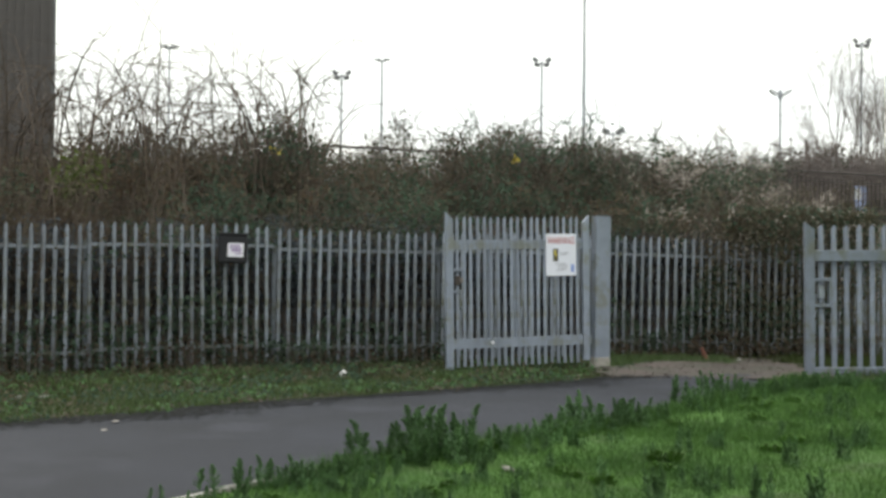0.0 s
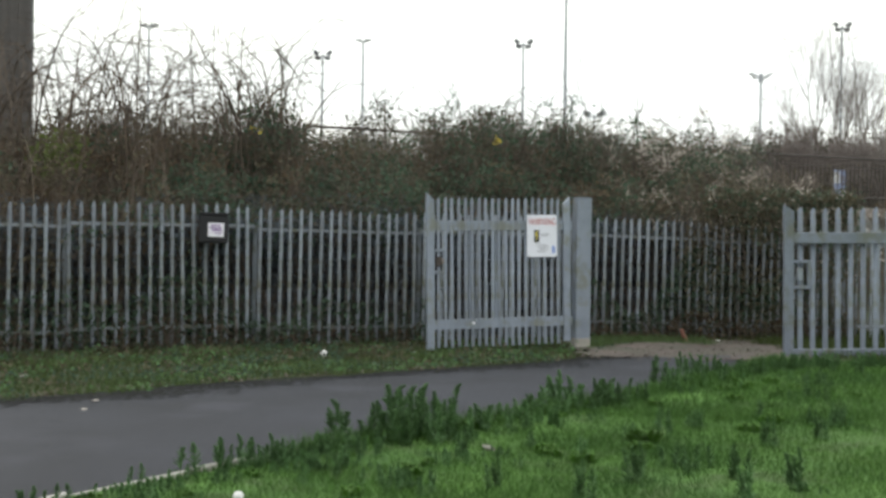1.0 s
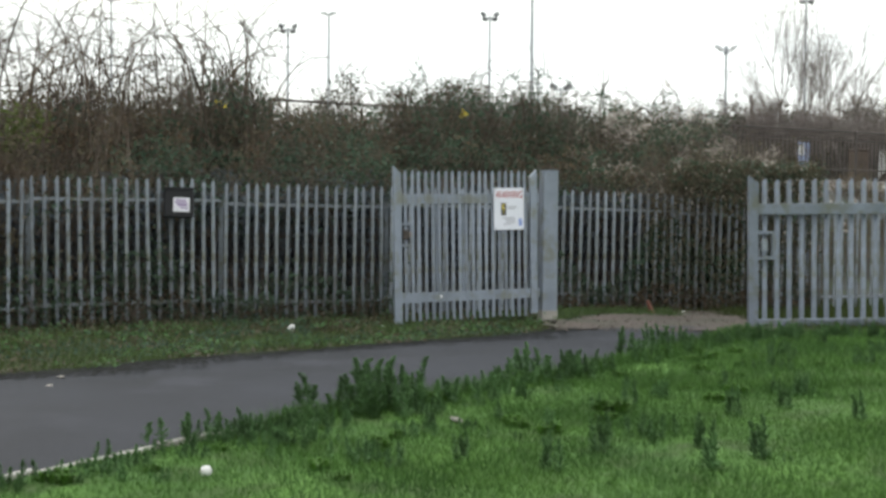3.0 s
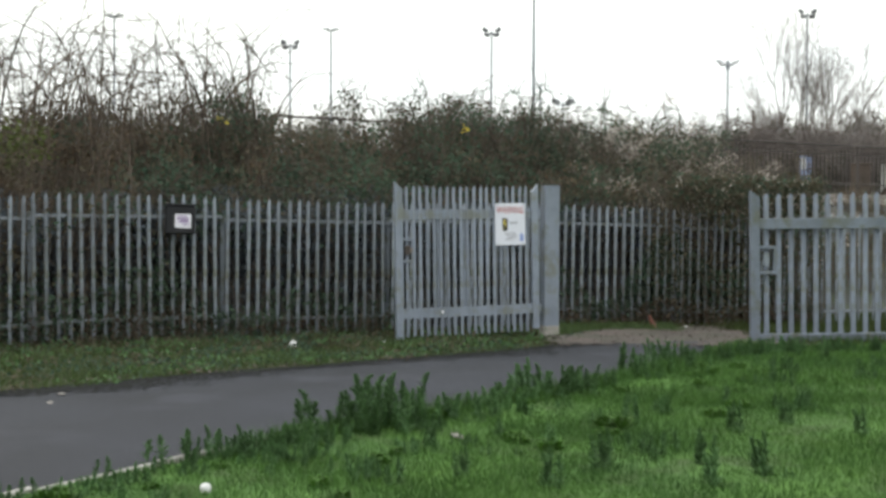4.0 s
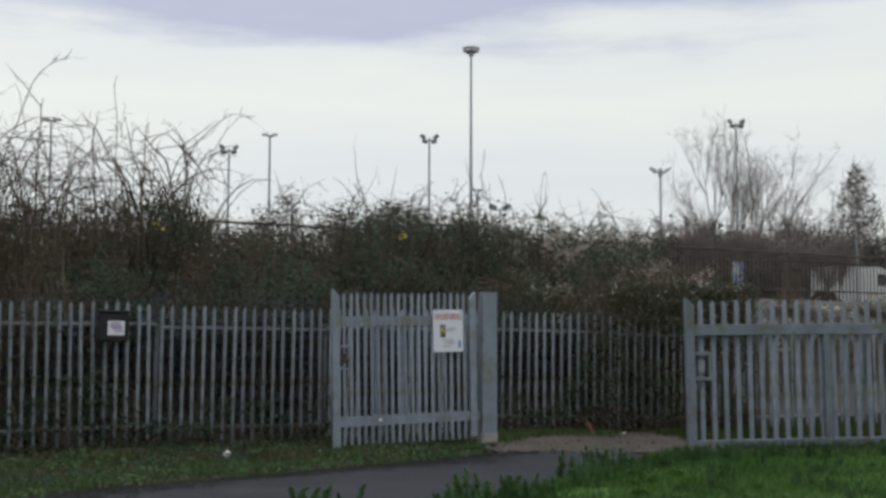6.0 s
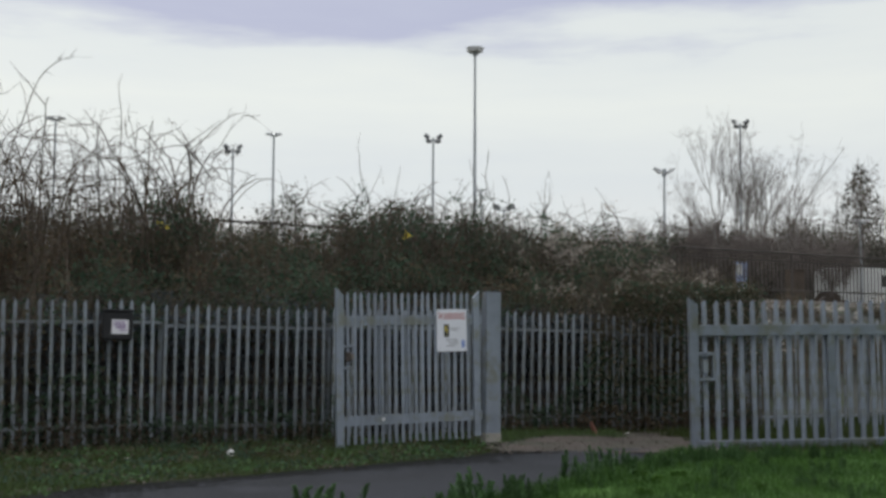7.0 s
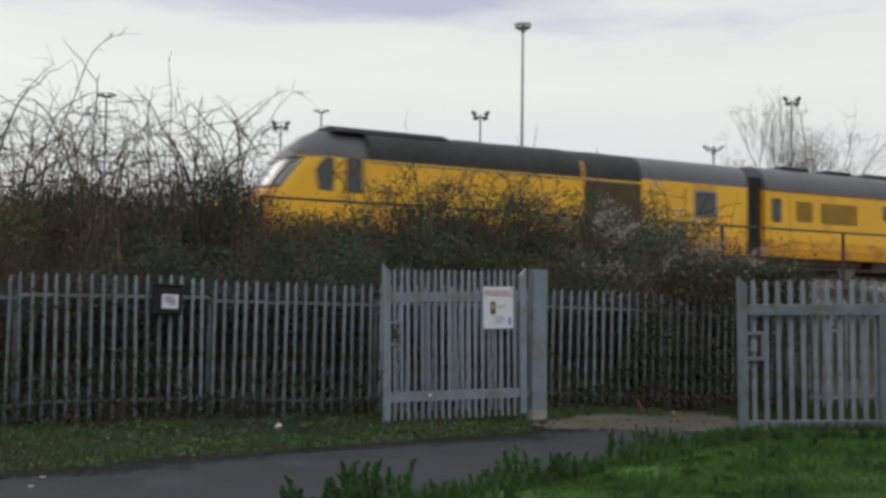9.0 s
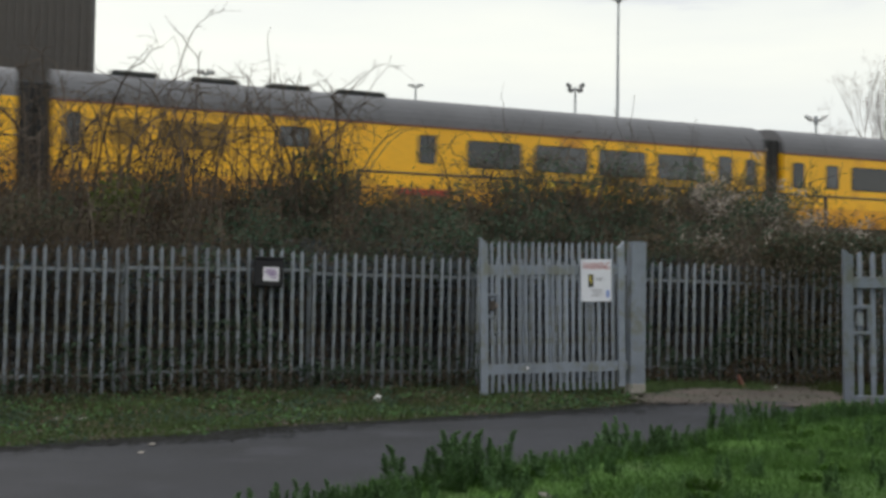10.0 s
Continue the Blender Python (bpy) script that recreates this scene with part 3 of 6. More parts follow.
tagged(part("trackbed", ground_sheet("trackbed", np.arange(-30, 60.1, 0.5), np.arange(10, 70.1, 0.5), M["ballast"], 0.05,
                                     lambda x, y: (behind(x, y) > 11.2) & (behind(x, y) < 19)), None),
       "grey-brown stone ballast under the railway track", "trackbed", kind="structure")

# asphalt path, kerb and gravel
ys = np.arange(-8, 15.81, 0.2)
rows_v, rows_f = [], []
for i, y in enumerate(ys):
    a, b = far_edge(y) + 0.06 * math.sin(y * 3.1) + 0.04 * math.sin(y * 7.7), near_edge(y)
    for j in range(9):
        x = a + (b - a) * j / 8
        rows_v.append((x, y, 0.022 + 0.03 * (1 - (2 * j / 8 - 1) ** 2) + 0.004 * math.sin(x * 2.3 + y)))
for i in range(len(ys) - 1):
    for j in range(8):
        o = i * 9 + j
        rows_f.append((o, o + 1, o + 10, o + 9))
tagged(part("path", np_mesh("path", rows_v, rows_f, M["asphalt"], True), None), "dark grey worn asphalt footpath with crumbling verge edge", "path", kind="structure")
tagged(part("gravel_apron", ground_sheet("gravel_apron", np.arange(1.5, 13.01, 0.08), np.arange(14.4, 23.01, 0.08), M["gravel"], 0.058,
            lambda x, y: (behind(x, y) < -0.55 + 0.15 * np.sin(x * 3.1)) & (x < 5.6 + 0.2 * np.sin(y * 5)) & (x > 2.25 + 0.12 * np.sin(y * 6.3) + 0.07 * np.sin(y * 17))
            & (y > 15.25 + 0.16 * np.sin(x * 2.7) + 0.10 * np.sin(x * 7.9 + 1) + 0.05 * np.sin(x * 21))), None),
       "reddish brown gravel and dirt inside the gateway", "gravel", kind="structure")
# ragged dark margin thinning out from the verge over the path
mx, my = np.meshgrid(np.arange(-8.5, 3.6, 0.035), np.arange(7.0, 15.6, 0.035))
share = (mx - far_edge(my)) / np.maximum(near_edge(my) - far_edge(my), 0.1)
mz = 0.030 + 0.03 * (1 - (2 * np.clip(share, 0, 1) - 1) ** 2) + 0.004 * np.sin(mx * 2.3 + my)
reach = 1.25 + 0.35 * np.sin(my * 2.3 + 1) + 0.18 * np.sin(my * 5.9) + 0.12 * np.sin(my * 13.7 + mx * 3)
idx = np.arange(mx.size).reshape(mx.shape)
quads = np.stack([idx[:-1, :-1], idx[:-1, 1:], idx[1:, 1:], idx[1:, :-1]], -1)
into = (mx - far_edge(my))[:-1, :-1]
kept = (into > -0.12) & (into < reach[:-1, :-1] * np.random.default_rng(31).random(into.shape))
tagged(part("path_margin", np_mesh("path_margin", np.stack([mx, my, mz], -1).reshape(-1, 3), quads[kept], M["dirt"], True), M["dirt"]),
       "dark ragged margin thinning out over the path edge", "dirt", kind="structure")
rp = np.random.default_rng(15)
px = np.concatenate([rp.uniform(2.0, 7.5, 1700), np.zeros(300)])
py = np.concatenate([rp.uniform(14.9, 19.0, 1700), np.zeros(300)])
ey = rp.uniform(8.0, 15.4, 300)
px[1700:], py[1700:] = far_edge(ey) + rp.normal(size=300) * 0.14 + 0.05, ey
ok = behind(px, py) < -0.4
px, py = px[ok], py[ok]
pv, pf = leaf_arrays(np.stack([px, py, ground_z(px, py) + 0.066], -1), rp.uniform(0.010, 0.034, len(px)), rp, 1.2)
tagged(part("loose_stones", np_mesh("loose_stones", pv, pf, M["grit"]), M["grit"]), "loose grit and small stones on the path edge", "grit", kind="stuff")
kerb = tagged(new("kerb"), "narrow pale concrete edging along the lawn", "kerb", kind="structure")
kerb_bm = boxed(-0.45, 0.45, -0.025, 0.025, -0.08, 0.045, 0.008)
kerb_me = bpy.data.meshes.new("edging")
kerb_bm.to_mesh(kerb_me)
kerb_bm.free()
kerb_me.materials.append(M["edging"])
ky = 2.0
while ky < 14.2:
    x0 = float(near_edge(ky))
    s = math.atan2(0.4, float(near_edge(ky + 0.4)) - x0)
    o = under(new("edging", kerb_me), kerb)
    o.matrix_basis = pose(x0 + 0.45 * math.cos(s), ky + 0.45 * math.sin(s), RNG.uniform(-0.01, 0.008), 0, 0, math.degrees(s))
    ky += 0.912 * math.sin(s)

# rails of the track
TRACK_X, TRACK_Y, TRACK_A, RAIL_Z = -2.6775, 33.0735, 0.4301, 3.12
TD = Vector((math.cos(TRACK_A), math.sin(TRACK_A), 0))
TN = Vector((-math.sin(TRACK_A), math.cos(TRACK_A), 0))


def on_track(s, lateral=1.37, z=0.0):
    p = Vector((TRACK_X, TRACK_Y, RAIL_Z + z)) + TD * s + TN * lateral
    return pose(p.x, p.y, p.z, 0, 0, math.degrees(TRACK_A))


track = tagged(new("track"), "steel railway track on sleepers", "track", kind="structure")
track.matrix_basis = on_track(0)
for side in (-0.7525, 0.7525):
    bm = boxed(-60, 120, side - 0.035, side + 0.035, -0.05, 0.0)
    box(bm, -60, 120, side - 0.07, side + 0.07, -0.15, -0.135)
    box(bm, -60, 120, side - 0.01, side + 0.01, -0.14, -0.045)
    part("rail", bm, M["steel"], track)
sl = boxed(-0.12, 0.12, -1.3, 1.3, -0.25, -0.15, 0.015)
sl_me = bpy.data.meshes.new("sleeper")
sl.to_mesh(sl_me)
sl.free()
sl_me.materials.append(M["concrete"])
for i in range(120):
    under(new("sleeper", sl_me), track).location = (-22 + i * 0.65, 0, 0)


# ================= palisade fence =================
def pale_mesh(name, height, width, mat, depth=0.014, tip=0.14):
    """One W-section pale with a three-pointed top, standing on z = 0."""
    w = width / 2
    sec = [(-w, 0.0, -tip * 0.55), (-w * 0.55, -depth, -tip * 0.22), (0, -depth * 0.35, 0.0), (w * 0.55, -depth, -tip * 0.22), (w, 0.0, -tip * 0.55)]
    v, f = [], []
    for lay in (0, 0.003):
        for x, y, dz in sec:
            v.append((x, y + lay, 0.0))
            v.append((x, y + lay, height + dz))
    for i in range(4):
        a = 2 * i
        f.append((a, a + 2, a + 3, a + 1))
        f.append((a + 10, a + 11, a + 13, a + 12))
        f.append((a + 1, a + 3, a + 13, a + 11))
    f += [(0, 1, 11, 10), (8, 18, 19, 9)]
    return np_mesh(name, v, f, mat)


def angle_rail(length, z):
    bm = boxed(0, length, 0.004, 0.010, z - 0.022, z + 0.022)
    return box(bm, 0, length, 0.010, 0.05, z + 0.016, z + 0.022)


PALE_OLD = pale_mesh("pale", 1.98, 0.053, M["galv_old"])
PANEL, PITCH = 2.60, 0.1529


def fence_panel(s0, rng, label):
    """A panel of the boundary fence from s0 metres along its line."""
    turn = TURN if s0 < 2 else math.degrees(math.atan(BEND_SLOPE))
    c, s = math.cos(radians(turn)), math.sin(radians(turn))
    x = s0 * math.cos(radians(TURN)) if s0 < 2 else BEND_X + (s0 - 2.558) * c
    y = float(fence_y(x))
    z = float(ground_z(x, y))
    z2 = float(ground_z(x + PANEL * c, y + PANEL * s))
    tilt = -math.degrees(math.atan2(z2 - z, PANEL))
    th = thing("palisade_fence_panel", pose(x, y, z + rng.uniform(-0.02, 0.02), rng.uniform(-0.7, 0.7), tilt + rng.uniform(-0.4, 0.4), turn), label, "fence", "boundary fence panels")
    for i in range(17):
        p = under(new("pale", PALE_OLD), th)
        p.matrix_basis = pose(0.05 + i * PITCH, -0.004, 0.05 + rng.uniform(-0.012, 0.012), rng.uniform(-0.5, 0.5), rng.uniform(-0.55, 0.55), rng.uniform(-3, 3))
    for z in (0.30, 1.72):
        part("rail", angle_rail(PANEL, z), M["galv_old"], th)
    post = boxed(-0.026, 0.026, 0.055, 0.061, -0.3, 1.78)
    box(post, -0.026, 0.026, 0.12, 0.126, -0.3, 1.78)
    box(post, -0.004, 0.004, 0.061, 0.12, -0.3, 1.78)
    part("post", post, M["galv_old"], th)
    return th


_r = np.random.default_rng(3)
for k in range(-5, 6):
    fence_panel(-0.05 + k * PANEL * 1.003, _r, "weathered grey steel palisade fence panel with pointed pales" if k < 1 else "ivy-grown grey steel palisade fence panel behind the gateway")


# ================= gates =================
def stile(bm, x0, x1, z0, z1, slant, y0=-0.03, y1=0.03):
    """An upright of a gate with its head cut at a slant."""
    za, zb = (z1, z1 - 0.1) if slant > 0 else (z1 - 0.1, z1)
    return prism(bm, [(x0, z0), (x1, z0), (x1, zb), (x0, za)], y0, y1)


# open single leaf with close-set pales
G0, G1 = Vector((0.10, 16.0, 0.06)), Vector((2.11, 16.7, 0.06))
g_len = (G1 - G0).length
g_turn = math.degrees(math.atan2(G1.y - G0.y, G1.x - G0.x))
gate = thing("palisade_gate", pose(G0.x - 0.03, G0.y, 0.05, 0, -1.2, g_turn), "open grey galvanised steel palisade gate leaf with warning sign", "gate")
part("stile", stile(bmesh.new(), -0.01, 0.10, 0.0, 2.19, 1), M["galv"], gate)
part("stile", stile(bmesh.new(), g_len - 0.04, g_len + 0.06, 0.06, 2.14, -1), M["galv"], gate)
part("rail", boxed(0.10, g_len - 0.04, -0.014, 0.04, 1.66, 1.80, 0.004), M["galv"], gate)
part("rail", boxed(0.10, g_len - 0.04, -0.014, 0.04, 0.28, 0.42, 0.004), M["galv"], gate)
GATE_PALE = pale_mesh("pale", 2.10, 0.046, M["galv"], 0.012, 0.09)
for i in range(19):
    p = under(new("pale", GATE_PALE), gate)
    p.matrix_basis = pose(0.165 + i * (g_len - 0.26) / 18.3, -0.006, 0.03 + _r.uniform(-0.006, 0.006), 0, _r.uniform(-0.25, 0.25), 0)
for bx in (0.62, 1.02):
    part("brace", boxed(bx, bx + 0.055, 0.006, 0.04, 0.42, 1.66, 0.004), M["galv"], gate)
lk = boxed(0.10, 0.25, -0.035, 0.03, 1.36, 1.40, 0.004)
box(lk, 0.10, 0.25, -0.035, 0.03, 1.06, 1.10, 0.004)
box(lk, 0.215, 0.25, -0.035, 0.03, 1.10, 1.36, 0.004)
lock = part("lock_frame", lk, M["galv"], gate)
part("latch", boxed(0.12, 0.21, -0.05, 0.01, 1.17, 1.30, 0.01), M["rail_rust"], lock, "dark steel slip latch")
part("padlock", boxed(0.19, 0.235, -0.07, -0.05, 1.20, 1.27, 0.008), M["steel"], lock)
for z in (0.35, 1.73):
    part("hinge", rod(bmesh.new(), (g_len + 0.085, 0, z - 0.06), (g_len + 0.085, 0, z + 0.06), 0.025, None, 10), M["galv"], gate)
part("bolt", rod(bmesh.new(), (0.68, -0.03, 0.36), (0.68, 0.01, 0.36), 0.02, None, 8), M["paper"], gate, "pale bolt cap")

gp = thing("gate_post", pose(2.30, 16.8, 0.0, 0, 0, 14), "square galvanised steel gate post in the gravel", "post")
bm = boxed(-0.115, 0.115, -0.1, 0.1, -0.3, 2.22, 0.012)
part("post", bm, M["galv"], gp)
part("cap", boxed(-0.119, 0.119, -0.104, 0.104, 2.218, 2.235, 0.004), M["galv"], gp)
part("footing", boxed(-0.122, 0.122, -0.107, 0.107, -0.1, 0.20, 0.02), M["concrete"], gp, "rust-stained lower end of the post")
part("hinge_plate", boxed(-0.135, -0.115, -0.04, 0.04, 1.55, 1.70, 0.004), M["galv"], gp)

# warning sign on the gate
sg_p = G0.lerp(G1, 0.79)
sgn = thing("warning_sign", pose(sg_p.x, sg_p.y - 0.05, 1.665, 0, -1.2, g_turn), "white warning sign with red heading and yellow pictogram", "sign")
part("board", prism(bmesh.new(), rounded(-0.235, 0.235, -0.30, 0.30, 0.015), -0.004, 0.004), M["sign"], sgn)
letters("heading", "WARNING", 0.142, M["red"], sgn, pose(0, -0.006, 0.155, 90, 0, 0) @ Matrix.Diagonal((0.62, 1, 1, 1)))
pic = part("pictogram", boxed(-0.125, -0.045, -0.0065, -0.005, -0.095, 0.085), M["ink"], sgn, "black panel with a yellow zigzag")
zz = prism(bmesh.new(), [(-0.105, 0.06), (-0.065, 0.07), (-0.09, 0.02), (-0.06, 0.015), (-0.10, -0.08), (-0.085, -0.01), (-0.115, 0.0)], -0.0078, -0.0066)
part("zigzag", zz, M["pict"], pic)
for i, (a, b, z) in enumerate(((-0.02, 0.12, 0.02), (-0.02, 0.09, -0.005), (-0.10, 0.08, -0.135), (-0.07, 0.10, -0.165), (-0.05, 0.09, -0.195), (-0.09, 0.05, -0.225))):
    part("text_bar", boxed(a, b, -0.0064, -0.005, z, z + 0.012), M["grey_print"], sgn)
part("badge", prism(bmesh.new(), rounded(0.15, 0.205, -0.25, -0.14, 0.02), -0.0064, -0.005), M["blue_print"], sgn, "pale blue printed badge")
for x, z in ((-0.21, 0.275), (0.21, 0.275), (-0.21, -0.275), (0.21, -0.275)):
    part("rivet", rod(bmesh.new(), (x, -0.009, z), (x, 0.0, z), 0.007, None, 8), M["galv"], sgn)

# black box with a paper label on the fence
bx_x = -2.95
bxt = thing("letter_box", pose(bx_x, FENCE_Y + SLOPE * bx_x - 0.115, 1.69, 0, 1.5, TURN - 14), "black plastic box with white printed label on the fence", "box")
part("body", boxed(-0.205, 0.205, -0.09, 0.09, -0.19, 0.20, 0.02), M["black"], bxt)
part("lid", boxed(-0.215, 0.215, -0.10, 0.095, 0.20, 0.235, 0.012), M["black"], bxt)
lab = part("label", boxed(-0.075, 0.145, -0.094, -0.0905, -0.105, 0.09, 0.001), M["paper"], bxt, "white paper label with dark print")
for a, b, z, t in ((-0.04, 0.09, 0.045, 0.018), (-0.05, 0.11, 0.012, 0.02), (-0.02, 0.11, -0.025, 0.026), (0.02, 0.12, -0.06, 0.014)):
    part("text_bar", boxed(a, b, -0.0955, -0.0942, z, z + t), M["violet"], lab)


# closed wide-pitch leaf and the panel after it
LEAF_PALE = pale_mesh("pale", 2.06, 0.075, M["galv_gate"], 0.016, 0.11)


def wide_leaf(name, x, width, middle, label):
    """A long leaf: framed ends, one upright between the rails, wide-set pales behind them."""
    th = thing(name, pose(x, 15.9, 0.02, 0, -0.7, 1.0), label, "gate")
    part("stile", stile(bmesh.new(), 0, 0.13, 0.0, 2.12, 1, -0.04, 0.04), M["galv_gate"], th)
    part("stile", stile(bmesh.new(), width - 0.10, width, 0.0, 2.12, -1, -0.04, 0.04), M["galv_gate"], th)
    part("upright", boxed(middle, middle + 0.10, -0.03, 0.03, 0.115, 1.585, 0.006), M["galv_gate"], th)
    part("top_rail", boxed(0.13, width - 0.10, -0.035, 0.045, 1.58, 1.735, 0.008), M["galv_gate"], th)
    part("bottom_rail", boxed(0.13, width - 0.10, -0.035, 0.045, 0.0, 0.12, 0.008), M["galv_gate"], th)
    for i in range(int((width - 0.28) / 0.178)):
        p = under(new("pale", LEAF_PALE), th)
        p.matrix_basis = pose(0.25 + i * 0.178, 0.062, 0.03 + _r.uniform(-0.008, 0.008), 0, _r.uniform(-0.3, 0.3), 0)
    bm = boxed(0.13, 0.37, -0.045, 0.035, 1.305, 1.35, 0.006)
    box(bm, 0.13, 0.37, -0.045, 0.035, 0.95, 0.995, 0.006)
    box(bm, 0.325, 0.37, -0.045, 0.035, 0.995, 1.305, 0.006)
    lf = part("lock_frame", bm, M["galv_gate"], th)
    part("latch", boxed(0.18, 0.26, -0.055, 0.02, 1.07, 1.24, 0.01), M["galv_old"], lf, "dull steel latch")
    for z in (0.30, 1.45):
        part("hinge", rod(bmesh.new(), (width + 0.03, 0, z - 0.06), (width + 0.03, 0, z + 0.06), 0.03, None, 10), M["galv_gate"], th)
    return th


wide_leaf("wide_gate", 5.0, 4.95, 2.03, "closed wide grey galvanised steel gate leaf with lock frame")


# ================= railing on the bank =================
railing = tagged(new("railing"), "rusty brown two-bar steel railing along the railway", "railing")
RY, RS = 26.0, 0.45


def rail_at(x, z):
    return Vector((x, RY + RS * x, z))


for i, (a, b) in enumerate(((-2.6, 4.9), (4.9, 9.0), (9.0, 13.0), (13.0, 17.2), (17.2, 40))):
    for z in (4.05, 2.99):
        part("bar", rod(bmesh.new(), rail_at(a, z), rail_at(b, z), 0.028 if z > 4 else 0.022, None, 8), M["rail_rust"], railing)
for x in (-2.6, 0.9, 4.9, 7.76, 9.0, 13.0, 17.2, 21.4, 25.6, 30):
    bm = boxed(-0.035, 0.035, -0.035, 0.035, -0.3, 1.66, 0.006)
    p = part("post", bm, M["rail_rust"], railing)
    p.matrix_basis = pose(*rail_at(x, 2.42), 0, 0, 24)


# ================= lamp masts =================
def mast(x, y, top, kind, label, lean=0.0):
    base = float(ground_z(x, y))
    th = thing("lamp_mast", pose(x, y, base, 0, lean, 0), label, "lamp mast", "car park and yard lamp masts")
    h = top - base
    part("pole", rod(bmesh.new(), (0, 0, -0.2), (0, 0, h), 0.0014 * y if h < 20 else 0.19, 0.0008 * y if h < 20 else 0.09, 12), M["mast"], th)
    if kind == "flood":
        part("crossarm", boxed(-0.30, 0.30, -0.05, 0.05, h - 0.20, h - 0.12), M["mast"], th)
        for sx in (-1, 1):
            for dx, dz, tilt in ((0.42, 0.06, -38), (0.30, -0.26, -12)):
                bm = prism(bmesh.new(), [(-0.15, -0.10), (0.15, -0.10), (0.19, 0.11), (-0.19, 0.11)], -0.12, 0.10)
                o = part("floodlight", bm, M["lamp_dark"], th)
                o.matrix_basis = pose(sx * dx, -0.05, h + dz, 20, sx * tilt, sx * 12)
    elif kind == "tee":
        part("crossarm", boxed(-0.30, 0.30, -0.06, 0.06, h - 0.10, h), M["mast"], th)
        for sx in (-1, 1):
            bm = prism(bmesh.new(), [(sx * 0.12, h - 0.02), (sx * 0.62, h + 0.02), (sx * 0.60, h + 0.13), (sx * 0.12, h + 0.16)], -0.2, 0.2)
            part("lamp_head", bm, M["lamp_head"], th)
    elif kind == "wing":
        for sx in (-1, 1):
            bm = prism(bmesh.new(), [(sx * 0.05, h - 0.16), (sx * 0.35, h - 0.20), (sx * 0.70, h + 0.12), (sx * 0.62, h + 0.18), (sx * 0.30, h + 0.05)], -0.16, 0.16)
            part("lamp_head", bm, M["lamp_head"], th)
        part("collar", rod(bmesh.new(), (0, 0, h - 0.4), (0, 0, h + 0.1), 0.14, 0.12), M["mast"], th)
    elif kind == "pair":
        part("crossarm", boxed(-0.55, 0.55, -0.06, 0.06, h - 0.30, h - 0.20), M["mast"], th)
        for sx in (-1, 1):
            o = part("floodlight", prism(bmesh.new(), rounded(-0.34, 0.34, -0.20, 0.24, 0.12), -0.25, 0.25), M["lamp_dark"], th)
            o.matrix_basis = pose(sx * 0.62, 0, h + 0.02, 0, sx * -24, sx * 15)
    elif kind == "ring":
        part("lamp_ring", rod(bmesh.new(), (0, 0, h - 0.20), (0, 0, h + 0.10), 0.62, 0.80, 16), M["lamp_head"], th)
        part("hub", rod(bmesh.new(), (0, 0, h - 0.6), (0, 0, h + 0.25), 0.22, 0.2), M["mast"], th)
        for i in range(6):
            a = i * math.pi / 3
            part("lamp_head", boxed(0.55 * math.cos(a) - 0.16, 0.55 * math.cos(a) + 0.16, 0.55 * math.sin(a) - 0.16, 0.55 * math.sin(a) + 0.16, h - 0.28, h - 0.19, 0.03), M["lamp_head"], th)
    return th


mast(-6.70, 75, 13.9, "flood", "slim grey mast with four dark floodlights")
mast(-4.91, 90, 17.45, "tee", "slim grey lamp mast with flat double head")
mast(6.32, 75, 14.85, "flood", "slim grey mast with four dark floodlights")
mast(12.10, 100, 27.3, "ring", "very tall grey mast with a ring of lamps", 0.0)
mast(15.23, 120, 17.3, "tee", "slim grey lamp mast with flat double head")
mast(14.66, 100, 13.2, "pair", "lamp mast with two broad dark floodlights")
mast(20.41, 70, 12.2, "wing", "lamp mast with two winged grey lamp heads")
mast(27.15, 75, 16.3, "flood", "slim grey mast with four dark floodlights")
mast(-17.94, 75, 15.5, "tee", "slim grey lamp mast with flat double head")
mast(29.3, 62, 8.3, "tee", "low grey lamp mast beyond the railway")


# ================= big clad building =================
bld = thing("warehouse", pose(-20.36, 60, 3.0, 0, 0, 25), "tall brown-grey corrugated steel clad industrial building", "building")
bm = boxed(-34, 0, 0, 26, -0.5, 17.5)
part("wall", bm, M["cladding"], bld)
rib_me = bpy.data.meshes.new("cladding_rib")
rb = prism(bmesh.new(), [(-0.09, 0.0), (0.09, 0.0), (0.09, 17.45), (-0.09, 17.45)], -0.07, -0.002)
rb.to_mesh(rib_me)
rb.free()
rib_me.materials.append(M["cladding"])
for i in range(84):
    under(new("cladding_rib", rib_me), bld).location = (-0.2 - i * 0.4, 0, 0)
part("corner_trim", boxed(-0.1, 0.06, -0.09, 0.1, -0.5, 17.55), M["cab_grey"], bld, "grey steel corner flashing")
part("roof", boxed(-34.2, 0.2, -0.2, 26.2, 17.5, 17.8), M["roof_grey"], bld)


# ================= train =================
CAR_TOP, CANT, SOLE = 4.03, 3.03, 0.72


def half_profile(cant=CANT, top=CAR_TOP, wide=1.37, n=9):
    """Roof arc from one cantrail over to the other: y, z."""
    pts = []
    for i in range(2 * n + 1):
        a = math.pi * i / (2 * n)
        pts.append((-wide * math.copysign(abs(math.cos(a)) ** 0.72, math.cos(a)), cant + (top - cant) * math.sin(a) ** 0.80))
    return pts


def extrude_x(bm, yz, x0, x1, close=True):
    lo = [bm.verts.new((x0, y, z)) for y, z in yz]
    hi = [bm.verts.new((x1, y, z)) for y, z in yz]
    n = len(yz)
    for i in range(n if close else n - 1):
        bm.faces.new((lo[i], lo[(i + 1) % n], hi[(i + 1) % n], hi[i]))
    if close:
        bm.faces.new(lo[::-1])
        bm.faces.new(hi)
    return bm


